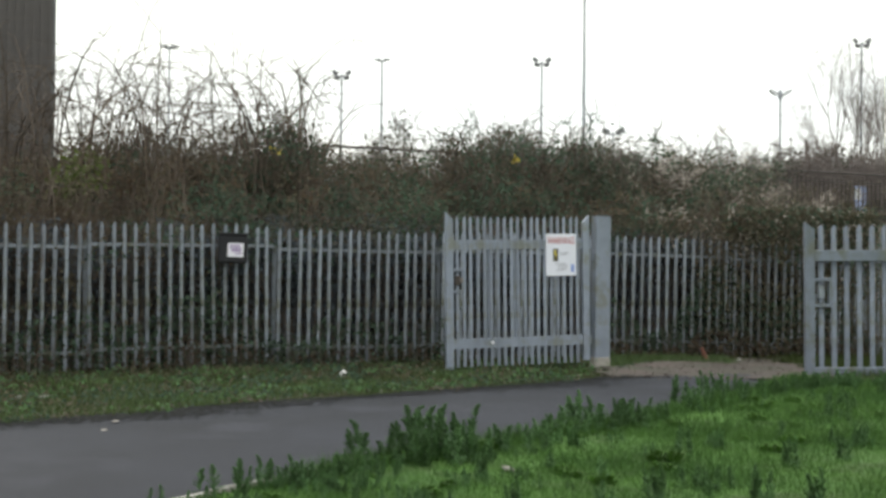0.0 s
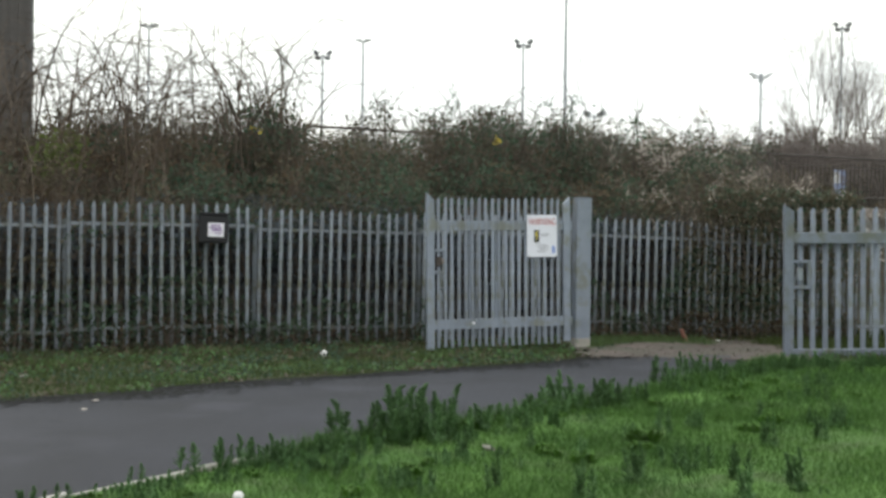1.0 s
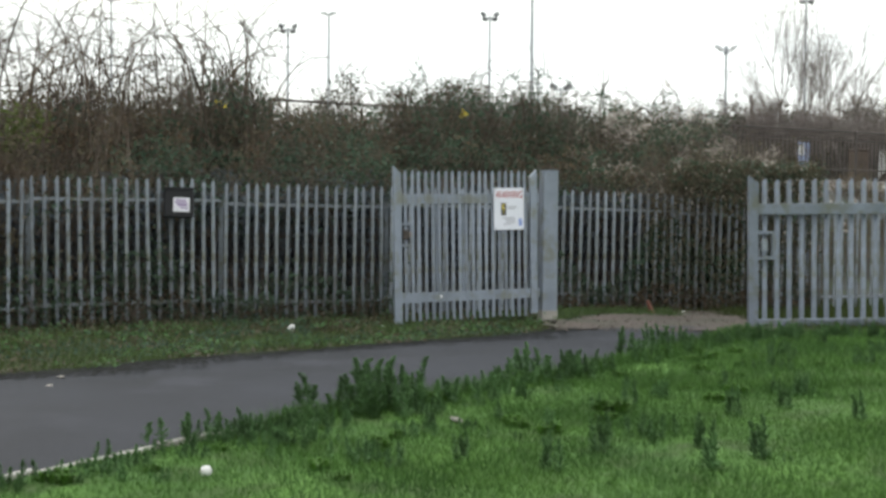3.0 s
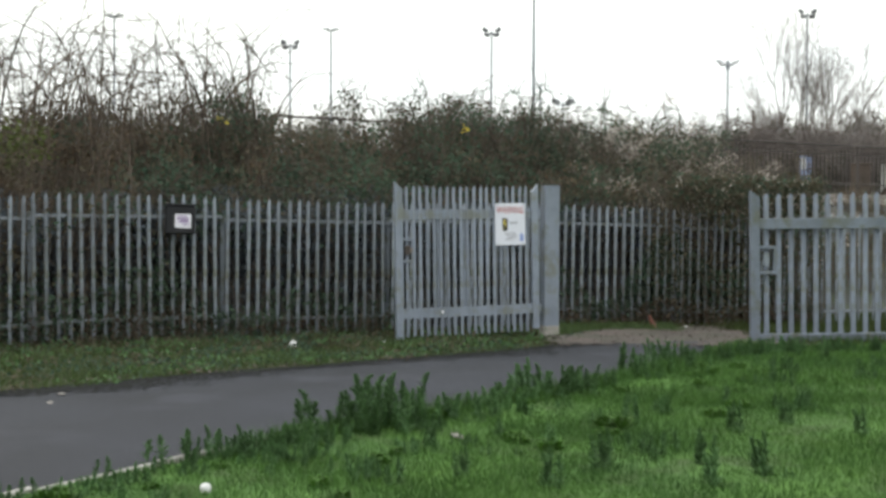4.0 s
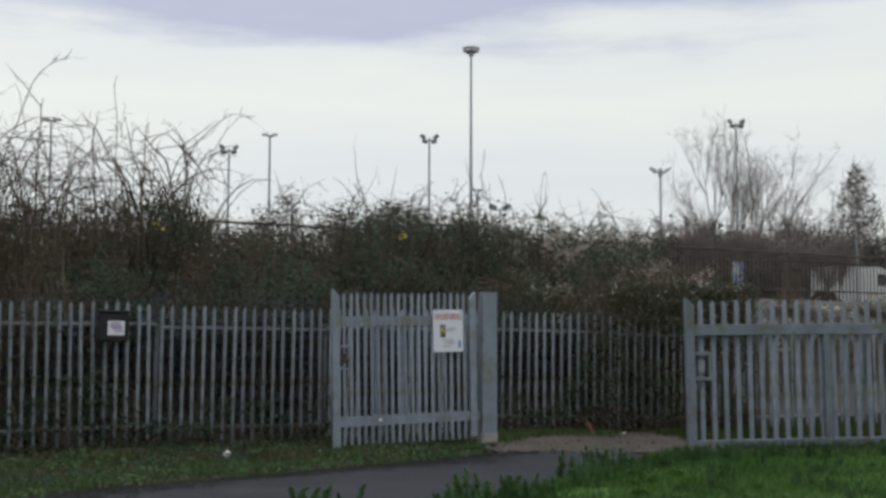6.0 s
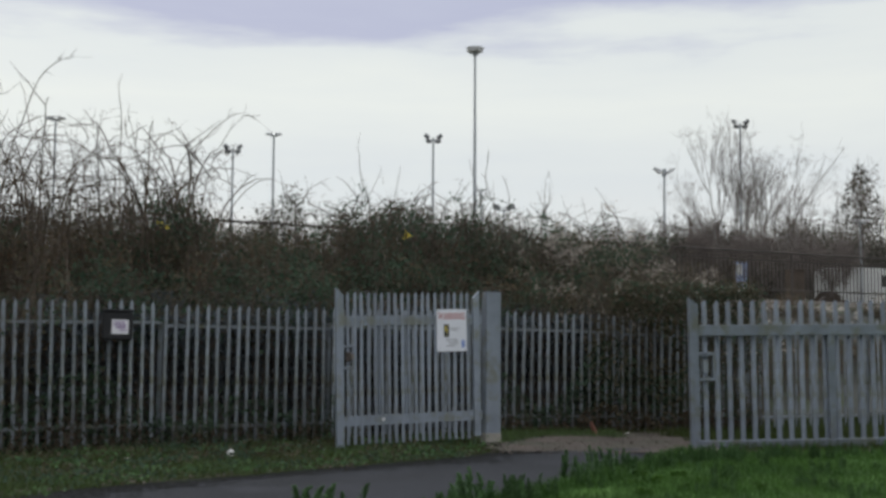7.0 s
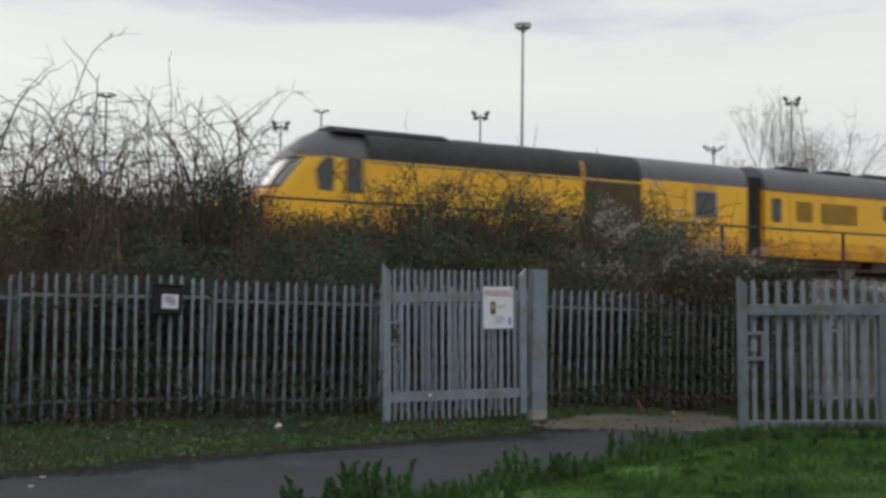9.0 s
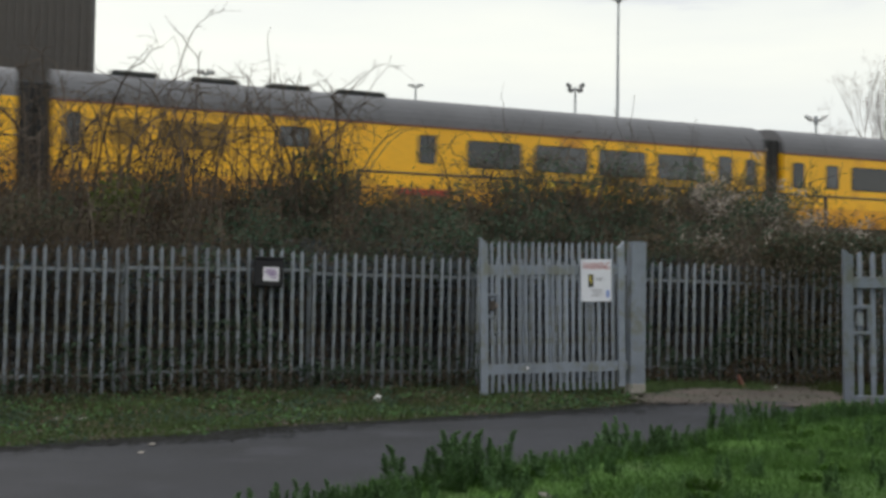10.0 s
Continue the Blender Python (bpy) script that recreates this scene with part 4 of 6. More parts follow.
def shell(x0, x1, mats, th, sole=SOLE, cant=CANT, band=1.35):
    """Car sides: clean upper panel and grimy lower panel, each with a slight tumblehome."""
    w = 1.37
    up = [(-w, band), (-w, cant), (w, cant), (w, band)]
    part("upper_body", extrude_x(bmesh.new(), up, x0, x1), mats[0], th)
    lo = [(-w, band), (-w * 0.995, 1.05), (-w * 0.955, sole), (w * 0.955, sole), (w * 0.995, 1.05), (w, band)]
    part("lower_body", extrude_x(bmesh.new(), lo, x0, x1), mats[1], th, "grimy yellow lower panel")


def side_slab(name, outline, mat, th, proud=0.012, label="", both=True):
    """A pane, door or grille on the car's sides."""
    out = None
    for y0, y1 in (((-1.37 - proud, -1.368), (1.368, 1.37 + proud)) if both else ((-1.37 - proud, -1.368),)):
        out = part(name, prism(bmesh.new(), outline, y0, y1), mat, th, label)
    return out


def pane(name, x0, x1, z0, z1, mat, th, label="", r=0.07):
    side_slab("window_frame", rounded(x0 - 0.035, x1 + 0.035, z0 - 0.035, z1 + 0.035, r + 0.02), M["seal"] if mat is not M["louvre"] else M["yellow_low"], th, 0.008)
    side_slab(name, rounded(x0, x1, z0, z1, r), mat, th, 0.014, label)


def bogie(th, x, name="bogie"):
    b = part(name, box(box(boxed(-1.7, 1.7, -1.15, -0.95, 0.45, 0.75, 0.03), -1.7, 1.7, 0.95, 1.15, 0.45, 0.75, 0.03), -0.3, 0.3, -0.96, 0.96, 0.5, 0.72), M["under"], th, "grimy black wheel bogie")
    b.location = (x, 0, 0)
    for dx in (-1.3, 1.3):
        for sy in (-0.75, 0.75):
            part("wheel", rod(bmesh.new(), (dx, sy - 0.065, 0.46), (dx, sy + 0.065, 0.46), 0.46, None, 20), M["steel"], b)
    return b


def power_car():
    th = thing("power_car", on_track(0), "yellow diesel power car with raked nose and sooty roof", "train")
    # cab: stacked outlines
    zl = [0.62, 0.80, 1.0, 1.2, 1.42, 1.66, 1.86, 2.04, 2.12, 2.30, 2.48, 2.66, 2.84, 2.98, 3.03, 3.18, 3.36, 3.52, 3.66, 3.77, 3.85, 3.885]
    s0 = np.interp(zl, [0.62, 1.0, 1.42, 1.86, 2.12, 2.98, 3.36, 3.66, 3.80, 3.885], [-0.45, -0.72, -0.84, -0.78, -0.58, 0.06, 0.45, 0.90, 1.25, 1.75])
    ww = np.interp(zl, [0.62, 0.9, 1.05, 1.4, 2.9, 3.03, 3.36, 3.66, 3.80, 3.885], [1.24, 1.32, 1.36, 1.37, 1.37, 1.35, 1.17, 0.80, 0.50, 0.10])
    zs = [z if z < 3.03 else 3.03 + (z - 3.03) * 1.2 for z in zl]
    back, nphi = 2.55, 28
    rings = []
    for z, s, w in zip(zs, s0, ww):
        ring = [(back, -w, z)]
        for i in range(nphi + 1):
            a = -math.pi / 2 + math.pi * i / nphi
            y = w * math.copysign(abs(math.sin(a)) ** 0.62, a)
            x = s + min(0.85, back - s) * (1 - max(0.0, math.cos(a)) ** 0.75)
            ring.append((x, y, z))
        ring.append((back, w, z))
        rings.append(ring)
    groups = dict(nose=[], front=[], windscreen=[], cab_roof=[])
    n = len(rings[0])
    for k in range(len(zs) - 1):
        zc = (zs[k] + zs[k + 1]) / 2
        for i in range(n - 1):
            mid = 1 <= i <= nphi
            if zc > 3.03:
                g = "cab_roof"
            elif mid and 2.12 < zc < 2.98 and 5 <= i <= nphi - 4:
                g = "windscreen"
            elif mid and zc < 2.12 and 5 <= i <= nphi - 4:
                g = "front"
            else:
                g = "nose"
            groups[g].append((k * n + i, k * n + i + 1, (k + 1) * n + i + 1, (k + 1) * n + i))
    flat = [p for r in rings for p in r]
    for g, mat, label in (("nose", M["yellow"], ""), ("front", M["amber"], "nose front in a deeper, shaded yellow"), ("windscreen", M["screen"], "wide raked windscreen"), ("cab_roof", M["cab_grey"], "grey cab roof")):
        part(g, np_mesh(g, flat, groups[g], mat, g != "windscreen"), mat, th, label)
    # windscreen surround
    for zq, t in ((2.98, 0.03), (2.10, 0.035)):
        sq, wq = float(np.interp(zq, zs, s0)), float(np.interp(zq, zs, ww))
        pts = []
        for i in range(4, nphi - 3):
            a = -math.pi / 2 + math.pi * i / nphi
            pts.append((sq + 0.85 * (1 - max(0.0, math.cos(a)) ** 0.75) - 0.012, wq * 1.005 * math.copysign(abs(math.sin(a)) ** 0.62, a), zq))
        arr = np.array([pts])
        v, f = tube_arrays(arr, np.full(arr.shape[:2], t), 5)
        part("windscreen_seal", np_mesh("windscreen_seal", v, f, M["seal"]), M["seal"], th)
    part("wiper", rod(bmesh.new(), (-0.60, -0.35, 2.14), (-0.24, -0.12, 2.62), 0.012, None, 6), M["seal"], th)
    part("upper_grille", boxed(-0.80, -0.45, -0.42, 0.42, 1.82, 1.99, 0.02), M["seal"], th, "black slot below the windscreen")
    cl = part("lamp_recess", boxed(-0.88, -0.45, -0.50, 0.50, 1.36, 1.60, 0.03), M["seal"], th, "black recessed lamp cluster")
    for y in (-0.82, 0.82):
        part("headlight", rod(bmesh.new(), (-0.79, y, 1.47), (-0.50, y, 1.47), 0.07, None, 14), M["lamp_on"], cl, "lit headlight")
        part("marker_light", rod(bmesh.new(), (-0.91, y * 0.4, 1.47), (-0.86, y * 0.4, 1.47), 0.05, None, 10), M["stripe"], cl)
    for y in (-1.20, -1.02):
        part("number_bar", boxed(-0.44 + (y + 1.2) * -0.6, -0.22 + (y + 1.2) * -0.6, y - 0.1, y + 0.02, 1.60, 1.68), M["glass_grey"], th)
    part("buffer_beam", boxed(-0.45, 0.3, -1.1, 1.1, 0.45, 0.66, 0.05), M["under"], th)
    part("coupler", boxed(-0.75, -0.3, -0.12, 0.12, 0.62, 0.86, 0.03), M["under"], th)
    shell(2.55, 17.2, (M["yellow"], M["yellow_low"]), th)
    # roof lengths
    part("roof", extrude_x(bmesh.new(), [(y, z + 0.03) for y, z in half_profile(2.98, 4.01)], 2.5, 12.53), M["roof_dark"], th, "sooty black engine roof")
    part("roof_hump", extrude_x(bmesh.new(), [(y * 0.72, z) for y, z in half_profile(3.86, 4.10)], 1.5, 5.3), M["roof_dark"], th, "raised sooty silencer hump")
    part("rear_roof", extrude_x(bmesh.new(), [(y, z - 0.09) for y, z in half_profile(3.24, 4.12)], 12.53, 17.2), M["roof_grey"], th, "dusty grey rear roof")
    part("cantrail_panel", boxed(12.54, 17.2, -1.37, 1.37, 3.03, 3.15), M["yellow"], th)
    part("roof_rib", extrude_x(bmesh.new(), [(y * 1.006, z + 0.04) for y, z in half_profile(2.98, 3.97)], 10.1, 10.2), M["yellow_low"], th)
    for x in (6.4, 8.1, 9.4, 11.2):
        part("roof_hatch", boxed(x - 0.5, x + 0.5, -0.5, 0.5, 3.94, 4.03, 0.03), M["roof_dark"], th)
    for y in (-1.39, 1.36):
        part("cantrail", boxed(2.55, 12.5, y, y + 0.03, 2.94, 2.975), M["roof_grey"], th, "pale cantrail strip")
    # cab side window and door window
    side_slab("cab_window", [(0.90, 2.05), (1.36, 2.02), (1.36, 3.0), (1.06, 3.0), (0.78, 2.62)], M["glass_dark"], th, 0.012, "dark cab side window")
    pane("door_window", 1.80, 2.26, 2.04, 3.0, M["glass_dark"], th, "dark cab door window")
    for x in (1.66, 2.40):
        side_slab("door_edge", [(x, 0.9), (x + 0.018, 0.9), (x + 0.018, 3.0), (x, 3.0)], M["seal"], th, 0.006)
    for y in (-1.43, 1.43):
        part("grab_rail", rod(bmesh.new(), (2.52, y, 1.2), (2.52, y, 2.2), 0.015, None, 6), M["steel"], th)
    # radiator grille with louvres
    side_slab("radiator_grille", [(10.2, 1.25), (12.52, 1.25), (12.52, 2.94), (10.2, 2.94)], M["louvre_dark"], th, 0.02, "dark brown radiator grille")
    for i in range(11):
        z = 1.34 + i * 0.145
        part("louvre", boxed(10.25, 12.47, -1.41, -1.385, z, z + 0.05), M["louvre_dark"], th)
    side_slab("guard_door", [(14.35, 0.9), (14.42, 0.9), (14.42, 2.95), (14.35, 2.95)], M["louvre"], th, 0.006)
    side_slab("window_surround", rounded(14.78, 15.82, 2.00, 2.92, 0.06), M["glass_grey"], th, 0.008)
    pane("guard_window", 14.88, 15.72, 2.10, 2.82, M["glass_dark"], th, "guard's compartment window")
    part("fuel_tank", boxed(6.0, 11.2, -1.15, 1.15, 0.25, 0.75, 0.06), M["under"], th)
    bogie(th, 3.1)
    bogie(th, 13.9)
    part("gangway", boxed(17.2, 17.64, -1.16, 1.16, 0.75, 3.62, 0.06), M["seal"], th, "black rubber gangway")
    return th


def coach(x0, length, panes, pods, stripe):
    th = thing("coach", on_track(x0), "yellow passenger coach with grey roof and rounded windows", "train", "yellow coaches")
    shell(0, length, (M["yellow"], M["yellow_low"]), th, cant=3.15)
    part("roof", extrude_x(bmesh.new(), half_profile(3.15, 4.08), 0.0, length), M["roof_grey"], th, "dull grey painted roof")
    for y in (-1.395, 1.36):
        part("gutter", boxed(0, length, y, y + 0.035, 3.11, 3.17), M["gutter"], th, "rusty gutter strip")
    for a, b in pods:
        part("roof_pod", boxed(a, b, -0.75, 0.75, 4.0, 4.16, 0.05), M["roof_dark"], th, "dark roof ventilator pod")
    for i in range(int(length / 3.6)):
        part("roof_seam", extrude_x(bmesh.new(), [(y * 1.003, z + 0.008) for y, z in half_profile(3.15, 4.08)], 1.8 + i * 3.6, 1.83 + i * 3.6), M["cab_grey"], th)
    for a, b, z0, z1, mat, label in panes:
        if mat is M["louvre"]:
            side_slab("vent_grille", rounded(a, b, z0, z1, 0.03), mat, th, 0.014, label)
            n = int((z1 - z0) / 0.09)
            for i in range(n):
                zq = z0 + 0.03 + i * 0.09
                part("louvre", boxed(a + 0.04, b - 0.04, -1.40, -1.382, zq, zq + 0.03), M["louvre"], th)
        else:
            pane("window", a, b, z0, z1, mat, th, label)
    for x in (0.25, 1.15, length - 1.15, length - 0.25):
        side_slab("door_edge", [(x, 0.85), (x + 0.02, 0.85), (x + 0.02, 3.0), (x, 3.0)], M["seal"], th, 0.006)
    for x in (0.18, length - 0.2):
        part("step", boxed(x, x + 0.9, -1.42, -1.30, 0.70, 0.76), M["under"], th)
    if stripe:
        side_slab("stripe", [(stripe[0], 1.10), (stripe[1], 1.10), (stripe[1], 1.30), (stripe[0], 1.30)], M["stripe"], th, 0.006, "red stripe")
    for a, b in ((5.6, 8.8), (10.2, 13.0), (14.0, 16.2)):
        part("equipment_box", boxed(a, b, -1.2, 1.2, 0.28, 0.74, 0.05), M["under"], th)
    bogie(th, 3.3)
    bogie(th, length - 3.3)
    part("gangway", boxed(length, length + 0.40, -1.16, 1.16, 0.75, 3.62, 0.06), M["seal"], th, "black rubber gangway")
    part("gangway", boxed(-0.38, 0.0, -1.16, 1.16, 0.75, 3.62, 0.06), M["seal"], th, "black rubber gangway")
    return th


COACH_1, COACH_2 = 18.06, 41.45
W, WD, WG, LV = M["glass"], M["glass_dark"], M["glass_grey"], M["louvre"]
p_car = power_car()
c_one = coach(COACH_1, 22.6, [
    (0.35, 0.72, 2.02, 2.82, WD, "dark door window"), (1.48, 2.28, 2.06, 2.80, LV, "dirty ventilation grille"), (2.72, 4.58, 2.04, 2.80, LV, "wide dirty ventilation grille"),
    (5.98, 6.88, 2.34, 2.84, W, "small grey window"), (10.18, 10.70, 2.08, 2.86, WD, "dark door window"),
    (11.75, 13.50, 2.05, 2.80, WD, "dark coach window"), (14.02, 15.80, 2.05, 2.80, W, "coach window"), (16.25, 17.92, 2.05, 2.80, W, "coach window"),
    (18.42, 20.16, 2.05, 2.80, W, "coach window"), (20.76, 21.26, 2.05, 2.86, W, "narrow window"), (21.86, 22.22, 2.02, 2.82, W, "door window")],
    [(1.5, 2.75), (3.65, 5.0), (5.8, 7.1), (7.85, 9.35)], (9.5, 11.2))
c_two = coach(COACH_2, 22.6, [
    (0.40, 0.85, 2.02, 2.82, WD, "door window"), (1.85, 2.33, 2.05, 2.80, W, "narrow window"),
    (2.96, 4.70, 2.05, 2.80, WD, "coach window"), (5.2, 6.95, 2.05, 2.80, W, "coach window"), (7.4, 9.15, 2.05, 2.80, W, "coach window"),
    (9.6, 11.35, 2.05, 2.80, W, "coach window"), (11.8, 13.55, 2.05, 2.80, W, "coach window"), (14.0, 15.75, 2.05, 2.80, W, "coach window"),
    (16.2, 17.95, 2.05, 2.80, W, "coach window"), (21.86, 22.22, 2.02, 2.82, W, "door window")],
    [(12.0, 13.2)], None)


# ================= plants on the bank =================
def bank_point(x, a):
    """A place x along and a metres behind the fence."""
    c = math.sqrt(1 + SLOPE * SLOPE)
    return x, FENCE_Y + SLOPE * x + a * c


def bramble(x, a, wide, deep, top, label, seed, n_canes, n_leaves, leaf_mix, tall=0, reach=1.0, fluff=0, leaf=0.040, tall_top=4.6, fill=0, clad=False):
    """A bramble thicket: arching canes, side twigs and leaves in patches."""
    rng = np.random.default_rng(seed)
    n_canes, n_leaves = int(n_canes * 1.2), int(n_leaves * 1.25)
    cx, cy = bank_point(x, a)
    base_z = float(ground_z(cx, cy))
    th = thing("bramble_bush", pose(cx, cy, base_z, 0, 0, TURN), label, "bush", "bank thicket")
    c, s = math.cos(radians(TURN)), math.sin(radians(TURN))

    def drop(px, py):
        return ground_z(cx + px * c - py * s, cy + px * s + py * c) - base_z

    h = top - base_z
    bx, by = rng.uniform(-wide / 2, wide / 2, n_canes), rng.uniform(-deep / 2, deep / 2, n_canes)
    bz = drop(bx, by)
    base = np.stack([bx, by, bz], -1)
    hh = (h - bz) * np.clip(rng.normal(0.66, 0.2, n_canes), 0.2, 1.05) * (1 - 0.25 * np.abs(2 * bx / wide) ** 3)
    pts = canes(rng, base, rng.uniform(0.3, 1.0, n_canes) * reach, hh, 8, wobble=0.05)
    rad = np.linspace(1, 0.35, 8)[None] * rng.uniform(0.004, 0.010, (n_canes, 1))
    arrays = [tube_arrays(pts, rad)]
    if tall:
        tb = base[rng.integers(0, n_canes, tall)]
        crown = np.clip(rng.normal(0.62, 0.25, tall), 0.15, 1.05)
        goal = h + (tall_top - top) * crown - tb[:, 2]
        bow = rng.random(tall) < 0.6
        tp = np.where(bow[:, None, None], canes(rng, tb, rng.uniform(1.0, 2.6, tall), goal * 0.82, 10, wobble=0.04, droop=1.55), canes(rng, tb, rng.uniform(0.3, 1.4, tall), goal, 10, wobble=0.05, droop=1.1))
        arrays.append(tube_arrays(tp, np.linspace(1, 0.22, 10)[None] * rng.uniform(0.009, 0.024, (tall, 1)), 4))
        # side shoots in two orders
        n1 = tall * 5
        p1 = tp[rng.integers(0, tall, n1), rng.integers(3, 10, n1)]
        o1 = unit(rng.normal(size=(n1, 3)) + (0, 0, 0.75)) * rng.uniform(0.25, 1.1, (n1, 1))
        u = np.linspace(0, 1, 5)[None, :, None]
        s1 = p1[:, None] + o1[:, None] * u + np.cumsum(rng.normal(size=(n1, 5, 3)) * 0.035, 1) * u - np.array([0, 0, 0.16]) * u ** 2
        arrays.append(tube_arrays(s1, np.linspace(0.0095, 0.004, 5)[None] * np.ones((n1, 1))))
        n2 = int(n1 * 2.2)
        p2 = s1[rng.integers(0, n1, n2), rng.integers(1, 5, n2)]
        o2 = unit(rng.normal(size=(n2, 3)) + (0, 0, 0.35)) * rng.uniform(0.08, 0.38, (n2, 1))
        s2 = np.stack([p2, p2 + o2 * 0.5 + rng.normal(size=o2.shape) * 0.02, p2 + o2], 1)
        arrays.append(tube_arrays(s2, np.array([[0.004, 0.003, 0.0018]]) * np.ones((n2, 1))))
    src = pts[:, 2:].reshape(-1, 3)
    nt = n_canes * 6
    start = src[rng.integers(0, len(src), nt)]
    off = unit(rng.normal(size=(nt, 3)) + (0, 0, 0.3)) * rng.uniform(0.1, 0.45, (nt, 1))
    tw = np.stack([start, start + off * 0.55 + rng.normal(size=off.shape) * 0.03, start + off], 1)
    arrays.append(tube_arrays(tw, np.array([[0.0045, 0.0035, 0.0015]]) * np.ones((nt, 1))))
    v, f = merge(*arrays)
    tagged(part("cane_tangle", np_mesh("cane_tangle", v, f, M["cane"]), M["cane"], th, "brown leafless canes"), kind="stuff")
    ends = np.concatenate([src, tw[:, 2]])
    if clad and tall:
        on = tp[rng.integers(0, tall, tall * 45), rng.integers(5, 10, tall * 45)]
        v, f = leaf_arrays(on + rng.normal(size=on.shape) * 0.065, rng.uniform(0.02, 0.045, len(on)), rng)
        tagged(part("foliage", np_mesh("foliage", v, f, M["ivy"]), M["ivy"], th), kind="stuff")
    for mname, share in leaf_mix:
        n = int(n_leaves * share)
        seeds = ends[rng.integers(0, len(ends), max(4, n // 90))]
        pos = seeds[rng.integers(0, len(seeds), n)] + rng.normal(size=(n, 3)) * (0.19, 0.24, 0.15)
        pos[:, 2] = np.maximum(pos[:, 2], drop(pos[:, 0], pos[:, 1]) + 0.02)
        if fill:
            pos = pos[pos[:, 2] > h * rng.uniform(0.45, 0.8, n)]
            n = len(pos)
        v, f = leaf_arrays(pos, rng.uniform(0.5, 1.25, n) * leaf * {"russet": 0.8, "ivy": 1.2}.get(mname, 1.0), rng)
        tagged(part("foliage", np_mesh("foliage", v, f, M[mname]), M[mname], th), kind="stuff")
    # extra leaves in the painted shade tone, filling gaps behind the pales
    if fill:
        px, py = rng.uniform(-wide / 2 - 0.1, wide / 2 + 0.1, fill), rng.uniform(-deep / 2, deep / 2, fill)
        pos = np.stack([px, py, drop(px, py) + h * 0.8 * rng.random(fill)], -1)
        v, f = leaf_arrays(pos, rng.uniform(0.03, 0.075, fill), rng)
        tagged(part("undergrowth", np_mesh("undergrowth", v, f, M["shade_leaf"]), M["shade_leaf"], th, "undergrowth leaves tinted the blue-grey of shade behind the fence"), kind="stuff")
    if fluff:
        hi = ends[ends[:, 2] > np.quantile(ends[:, 2], 0.7)]
        cl = hi[rng.integers(0, len(hi), fluff // 40)]
        pos = cl[rng.integers(0, len(cl), fluff)] + rng.normal(size=(fluff, 3)) * 0.085
        v, f = leaf_arrays(pos, rng.uniform(0.025, 0.06, fluff), rng, 1.2)
        tagged(part("seed_fluff", np_mesh("seed_fluff", v, f, M["fluff"]), M["fluff"], th, "pale fluffy clematis seed heads"), kind="stuff")
    return th


GREEN = [("ivy", 0.56), ("bramble", 0.28), ("russet", 0.16)]
BROWN = [("bramble", 0.42), ("russet", 0.46), ("ivy", 0.12)]
DENSE = [("ivy", 0.42), ("bramble", 0.40), ("russet", 0.18)]
L_BROWN, L_GREEN = "brown leafless bramble thicket with scattered dark leaves", "dark green ivy and bramble thicket with brown canes"
L_PALE = "dark thicket topped with pale fluffy clematis seed heads"
# front row just behind the fence
fr = [(-9.6, 2.3, BROWN), (-8.0, 2.3, BROWN), (-6.4, 2.35, BROWN), (-4.8, 2.3, BROWN), (-3.2, 2.45, GREEN), (-1.6, 2.5, GREEN), (0.0, 2.55, GREEN), (1.6, 2.6, GREEN),
      (3.2, 2.5, DENSE), (4.8, 2.5, DENSE), (6.2, 2.15, DENSE)]
for i, (x, top, mix) in enumerate(fr):
    bramble(x, 1.35 - 0.9 * (FENCE_Y + SLOPE * x - float(fence_y(x))), 1.9, 1.7, top, L_GREEN if mix is not BROWN else L_BROWN, 20 + i, 260, 8500, mix, reach=0.7, fill=10500, fluff=1500 if x > 4.5 else 0)
# back row up the bank
bk = [(-10.5, 3.0, BROWN, 22), (-8.8, 3.05, BROWN, 32), (-7.2, 3.1, BROWN, 36), (-5.8, 3.1, BROWN, 36), (-4.4, 3.15, BROWN, 32), (-3.05, 3.75, GREEN, 30), (-1.9, 3.0, GREEN, 4), (-0.7, 3.05, DENSE, 3),
      (0.5, 3.55, GREEN, 16), (1.7, 3.65, GREEN, 22), (2.9, 3.4, GREEN, 12), (4.1, 3.5, GREEN, 14), (5.3, 3.75, GREEN, 12), (6.3, 3.4, DENSE, 3), (7.2, 2.75, DENSE, 2)]
for i, (x, top, mix, tall) in enumerate(bk):
    bramble(x, 3.9, 1.8, 2.6, top, L_PALE if x > 4 else (L_GREEN if mix is not BROWN else L_BROWN), 60 + i, 300, 9500, mix, tall, 0.8, 4600 if x > 4.8 else (900 if x > 3 else 0), tall_top=5.05 if x < -2.5 else top + (0.75 if x < 3.5 else 0.6), clad=x > -2.5)
for i, (x, top) in enumerate(((-9.5, 3.5), (-6.5, 3.5), (-3.6, 3.45), (-1.0, 3.4), (1.5, 3.4), (4.0, 3.3), (5.6, 3.2))):
    bramble(x, 6.2, 2.6, 1.5, top, L_BROWN, 90 + i, 150, 4500, BROWN, 4, 0.8, tall_top=top + 0.4)
# scrub at the bottom of the open stretch of bank
for i, (x, a, top) in enumerate(((8.0, 2.2, 1.35), (9.8, 2.8, 1.35), (11.7, 3.5, 1.55), (13.8, 3.0, 1.45), (9.4, 5.2, 2.3), (12.2, 5.6, 2.35), (15.5, 5.5, 2.4))):
    bramble(x, a, 2.0, 1.8, top, "low tangled scrub on the railway bank", 110 + i, 90, 2000, BROWN, 0, 0.5, 120)


